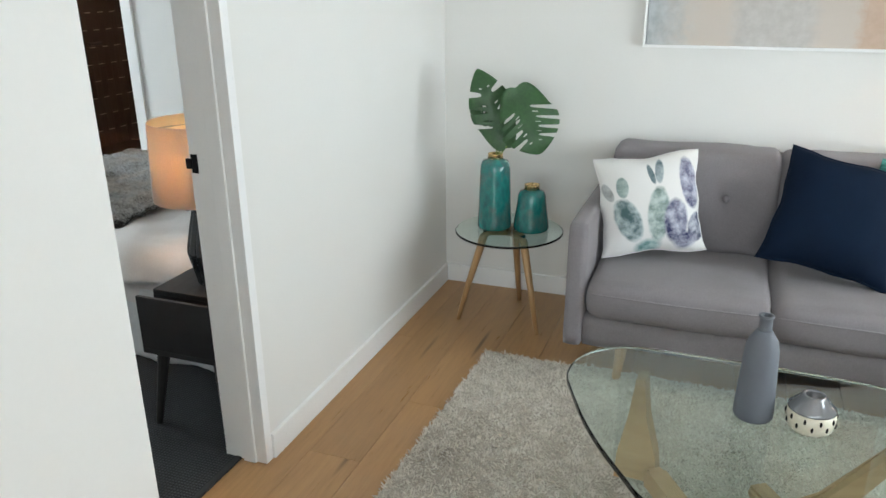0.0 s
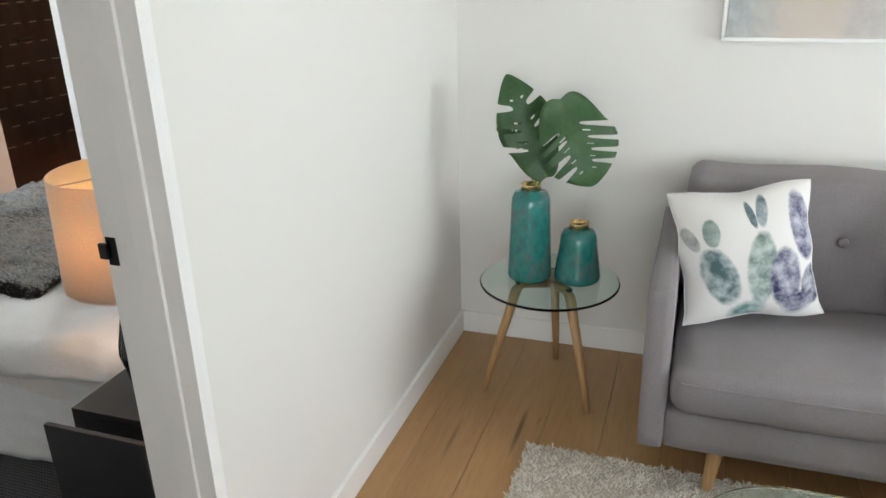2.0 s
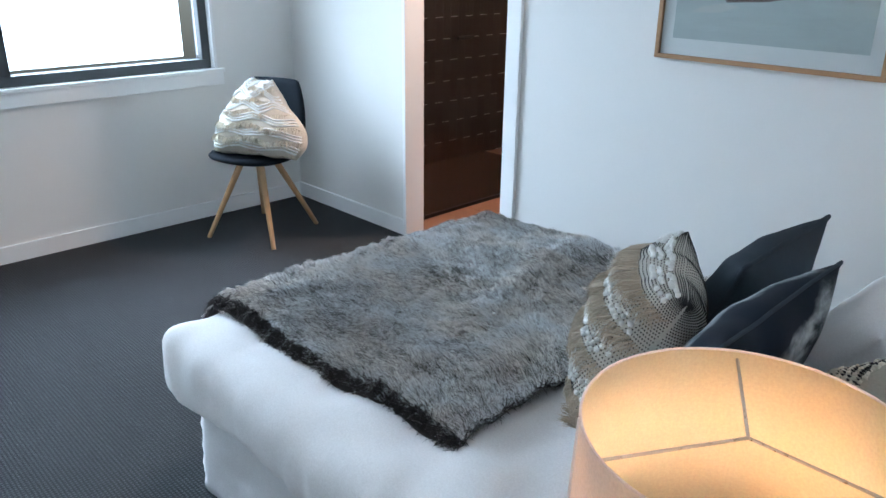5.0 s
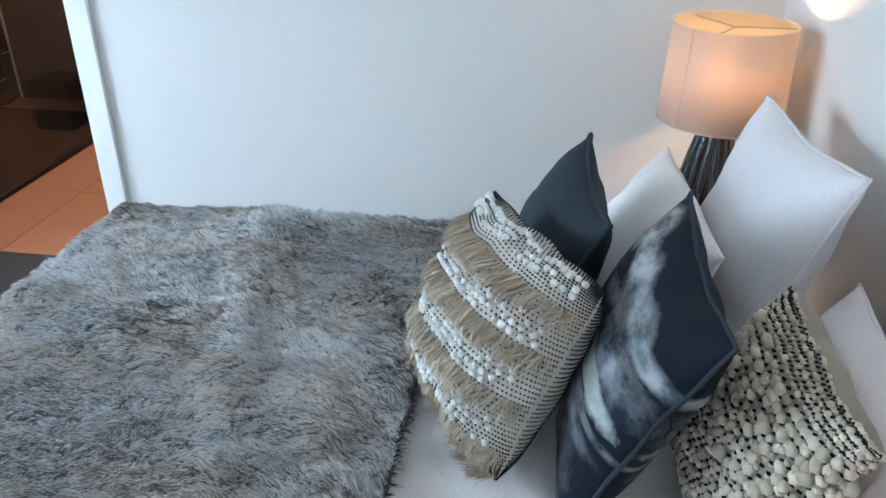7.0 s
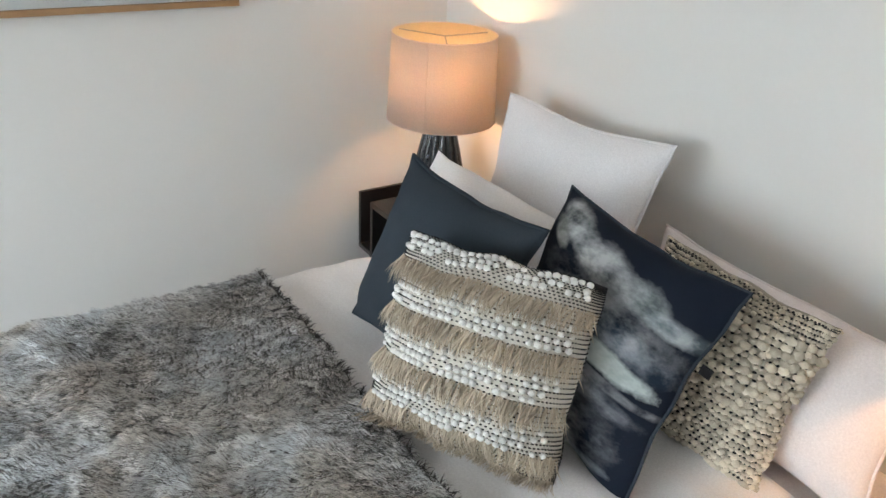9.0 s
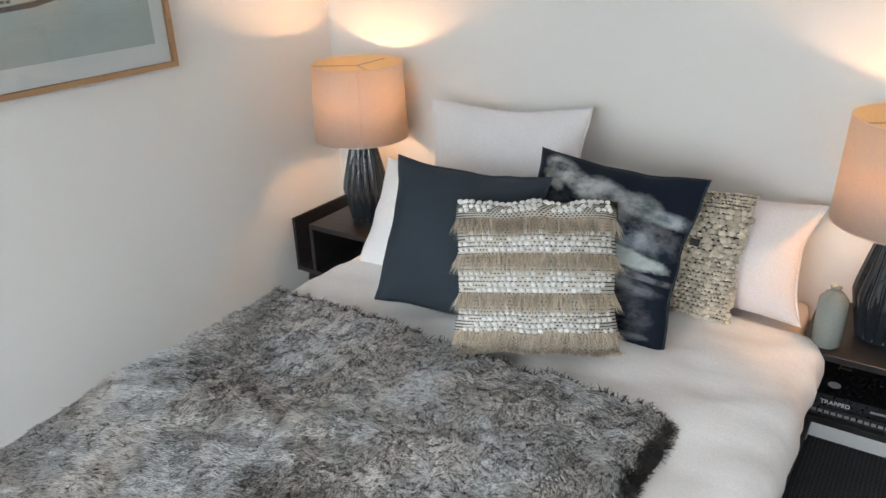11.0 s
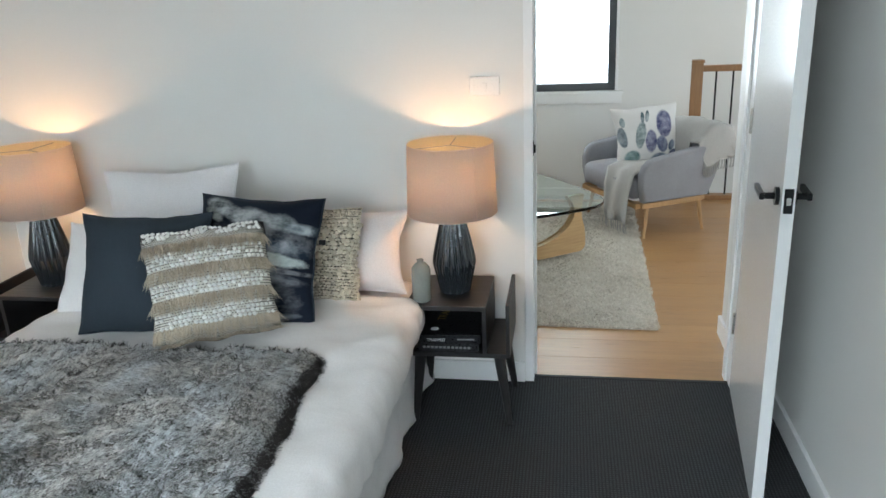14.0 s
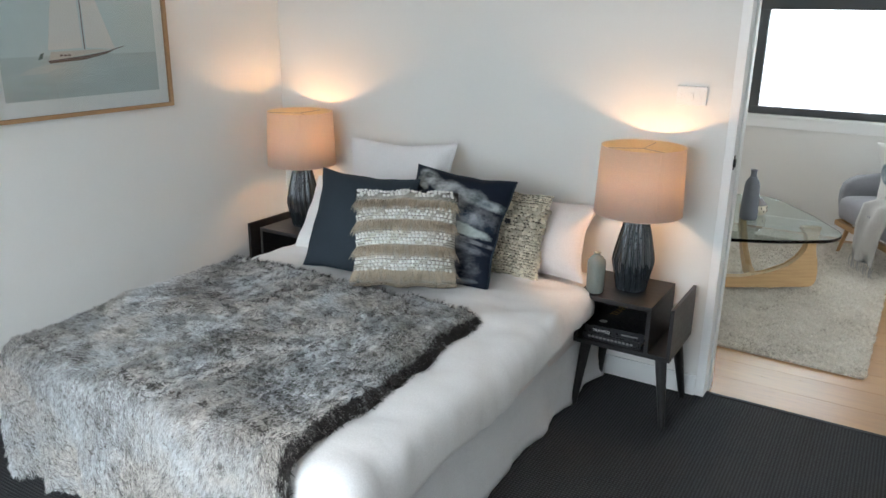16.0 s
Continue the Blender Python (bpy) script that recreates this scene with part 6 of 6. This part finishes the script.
def occasional_chair():
    ob = base("chair", pose(-3.70, 4.02, 0, 0, 0, 24), "black upholstered chair on splayed oak legs in the corner", "chair")
    bm = bmesh.new()
    rings = []
    for r, z in ((0.0, 0.432), (0.12, 0.430), (0.19, 0.437), (0.225, 0.452), (0.232, 0.464), (0.222, 0.474), (0.17, 0.470), (0.10, 0.462), (0.0, 0.460)):
        ring = []
        for i in range(40):
            a = 2 * math.pi * i / 40
            c, s = math.cos(a), math.sin(a)
            k = (abs(c) ** 2.6 + abs(s) ** 2.6) ** (-1 / 2.6)
            ring.append(bm.verts.new((max(r, 1e-4) * k * c * 1.02, max(r, 1e-4) * k * s, z + 0.012 * max(0, s) * r / 0.2)))
        rings.append(ring)
    for p, q in zip(rings, rings[1:]):
        for i in range(40):
            bm.faces.new((p[i], p[(i + 1) % 40], q[(i + 1) % 40], q[i]))
    part("seat", bm, BLACKSEAT, ob, smooth=True)
    back = soft_box(-0.20, 0.20, 0.18, 0.215, 0.47, 0.83, 0.017, 0.03)
    for v in back.verts:
        v.co.y += 0.10 * (v.co.z - 0.47) - 0.9 * v.co.x ** 2
        v.co.x *= 1 - 0.22 * max(0, (v.co.z - 0.6) / 0.23) ** 2
    part("backrest", back, BLACKSEAT, ob, smooth=True)
    part("cross_plate", box(-0.09, 0.09, -0.09, 0.09, 0.415, 0.432, bevel=0.004), BLACK, ob)
    inv = ob.matrix_basis.inverted()
    for wx, wy in ((-3.825, 3.755), (-3.426, 3.916), (-3.62, 4.325), (-3.99, 4.20)):
        f = inv @ Vector((wx, wy, 0.004))
        part("leg", rod((f.x * 0.27, f.y * 0.27, 0.43), f, 0.019, 0.012), OAK, ob, "round tapered oak leg")
    return ob


occasional_chair()


def macrame_cushion():
    tl, tr, bl, t, pinch, seed = (-3.87, 3.975, 0.850), (-3.42, 4.178, 0.850), (-3.81, 3.835, 0.478), 0.25, 0.02, 41.0
    m, w, h = spread(tl, tr, bl)
    ob = cushion("cushion", tl, tr, bl, t, CREAM, "cream macrame cushion with cords and tassels slumped on the chair", pinch, seed, None, 0.016)

    def slump(p):
        k = max(0.0, min(1.0, p.y / h))
        return Vector((p.x * (1.06 + 0.18 * math.sin(math.pi * min(1.0, k * 1.5)) - 0.80 * k ** 1.6) + 0.02 * math.sin(5 * k), p.y, p.z * (1.1 - 0.25 * k) + 0.012 * math.sin(9 * p.x + 14 * p.y)))

    for v in ob.children[0].data.vertices:
        v.co = slump(v.co)
    rnd = random.Random(3)
    for c in (-0.78, -0.45, -0.1, 0.22, 0.55, 0.85):
        for off in (-0.07, 0.0, 0.07):
            pts = []
            for i in range(26):
                u = -0.97 + 1.94 * i / 25
                v = c + off + 0.30 * (abs(((u * 1.1 + c) % 1.0) - 0.5) - 0.25) + 0.03 * math.sin(7 * u + c * 9)
                pts.append(slump(pillow_point(w, h, t, pinch, seed, u, max(-0.99, min(0.99, v)), 1, 0.016)) + Vector((0, 0, 0.004)))
            part("cord", tube(pts, 0.0048, False, 6), YARNWHITE, ob, "knotted white cotton cord", smooth=True)
    roots, tips = [], []
    down = m.to_3x3().inverted() @ Vector((0, 0, -1))
    for i in range(2600):
        u = rnd.uniform(-1, 1)
        v = rnd.choice((-0.98, -0.6, -0.28, 0.06, 0.4, 0.7)) + 0.25 * (abs(((u * 1.1) % 1.0) - 0.5) - 0.25)
        a = slump(pillow_point(w, h, t, pinch, seed, u, max(-0.98, v), 1, 0.016)) + Vector((0, 0, 0.004))
        b = a + down * rnd.uniform(0.03, 0.055) + Vector((rnd.uniform(-0.015, 0.015), 0, rnd.uniform(0.008, 0.030)))
        b.y = max(b.y, 0.004)
        roots.append(tuple(a))
        tips.append(tuple(b))
    fr = new("tassel_yarn", strands("tassel_yarn", np.array(roots), np.array(tips), 0.0024, YARNCREAM))
    fr.parent = ob
    tagged(fr, "soft cotton tassels", kind="stuff")


macrame_cushion()

# ---- boards and tiles ----


def floor_boards():
    parent = bpy.data.objects["floor_living"]
    rnd = random.Random(12)
    meshes = {}
    width = 0.19
    x = -0.092
    col = 0
    while x < 2.95:
        x1 = min(x + width, 2.95)
        y = -2.72 - rnd.uniform(0.0, 1.2)
        while y < 4.0:
            ln = rnd.choice((1.5, 1.9, 2.2))
            y0, y1 = max(y, -2.72), min(y + ln, 4.0)
            if y1 - y0 > 0.05:
                key = (round(x1 - x, 3), round(y1 - y0, 3))
                if key not in meshes:
                    meshes[key] = finish(box(0.0006, x1 - x - 0.0006, 0.0006, y1 - y0 - 0.0006, -0.018, 0.0, bevel=0.0012), "board", OAKFLOOR)
                ob = new("board", meshes[key])
                ob.parent, ob.location = parent, (x, y0, 0)
            y += ln
        x = x1
        col += 1


floor_boards()


def ensuite_tiles():
    floor_ob = bpy.data.objects["floor_ensuite"]
    tile = finish(box(0.0015, 0.5985, 0.0015, 0.5985, -0.012, 0.0, bevel=0.0012), "tile", TILEFLOOR)
    for i in range(5):
        for j in range(4):
            x, y = -4.163 + 0.6 * i, 4.606 + 0.6 * j
            if x + 0.6 <= -1.1 and y < 6.5:
                ob = new("tile", tile)
                ob.parent, ob.location = floor_ob, (x, y, 0)
    wall_ob = bpy.data.objects["wall_ensuite_tiled"]
    brick = finish(box(0.0, 0.006, 0.0010, 0.0740, 0.0030, 0.2970, bevel=0.0012), "tile", TILEWALL)
    n = 0
    for i in range(24):
        for j in range(9):
            z = 0.3 * j + (0.15 if i % 2 else 0.0) - 0.148
            y = 4.72 + 0.075 * i
            if y > 6.47:
                continue
            ob = new("tile", brick)
            ob.parent, ob.location = wall_ob, (-4.165, y, z)


ensuite_tiles()
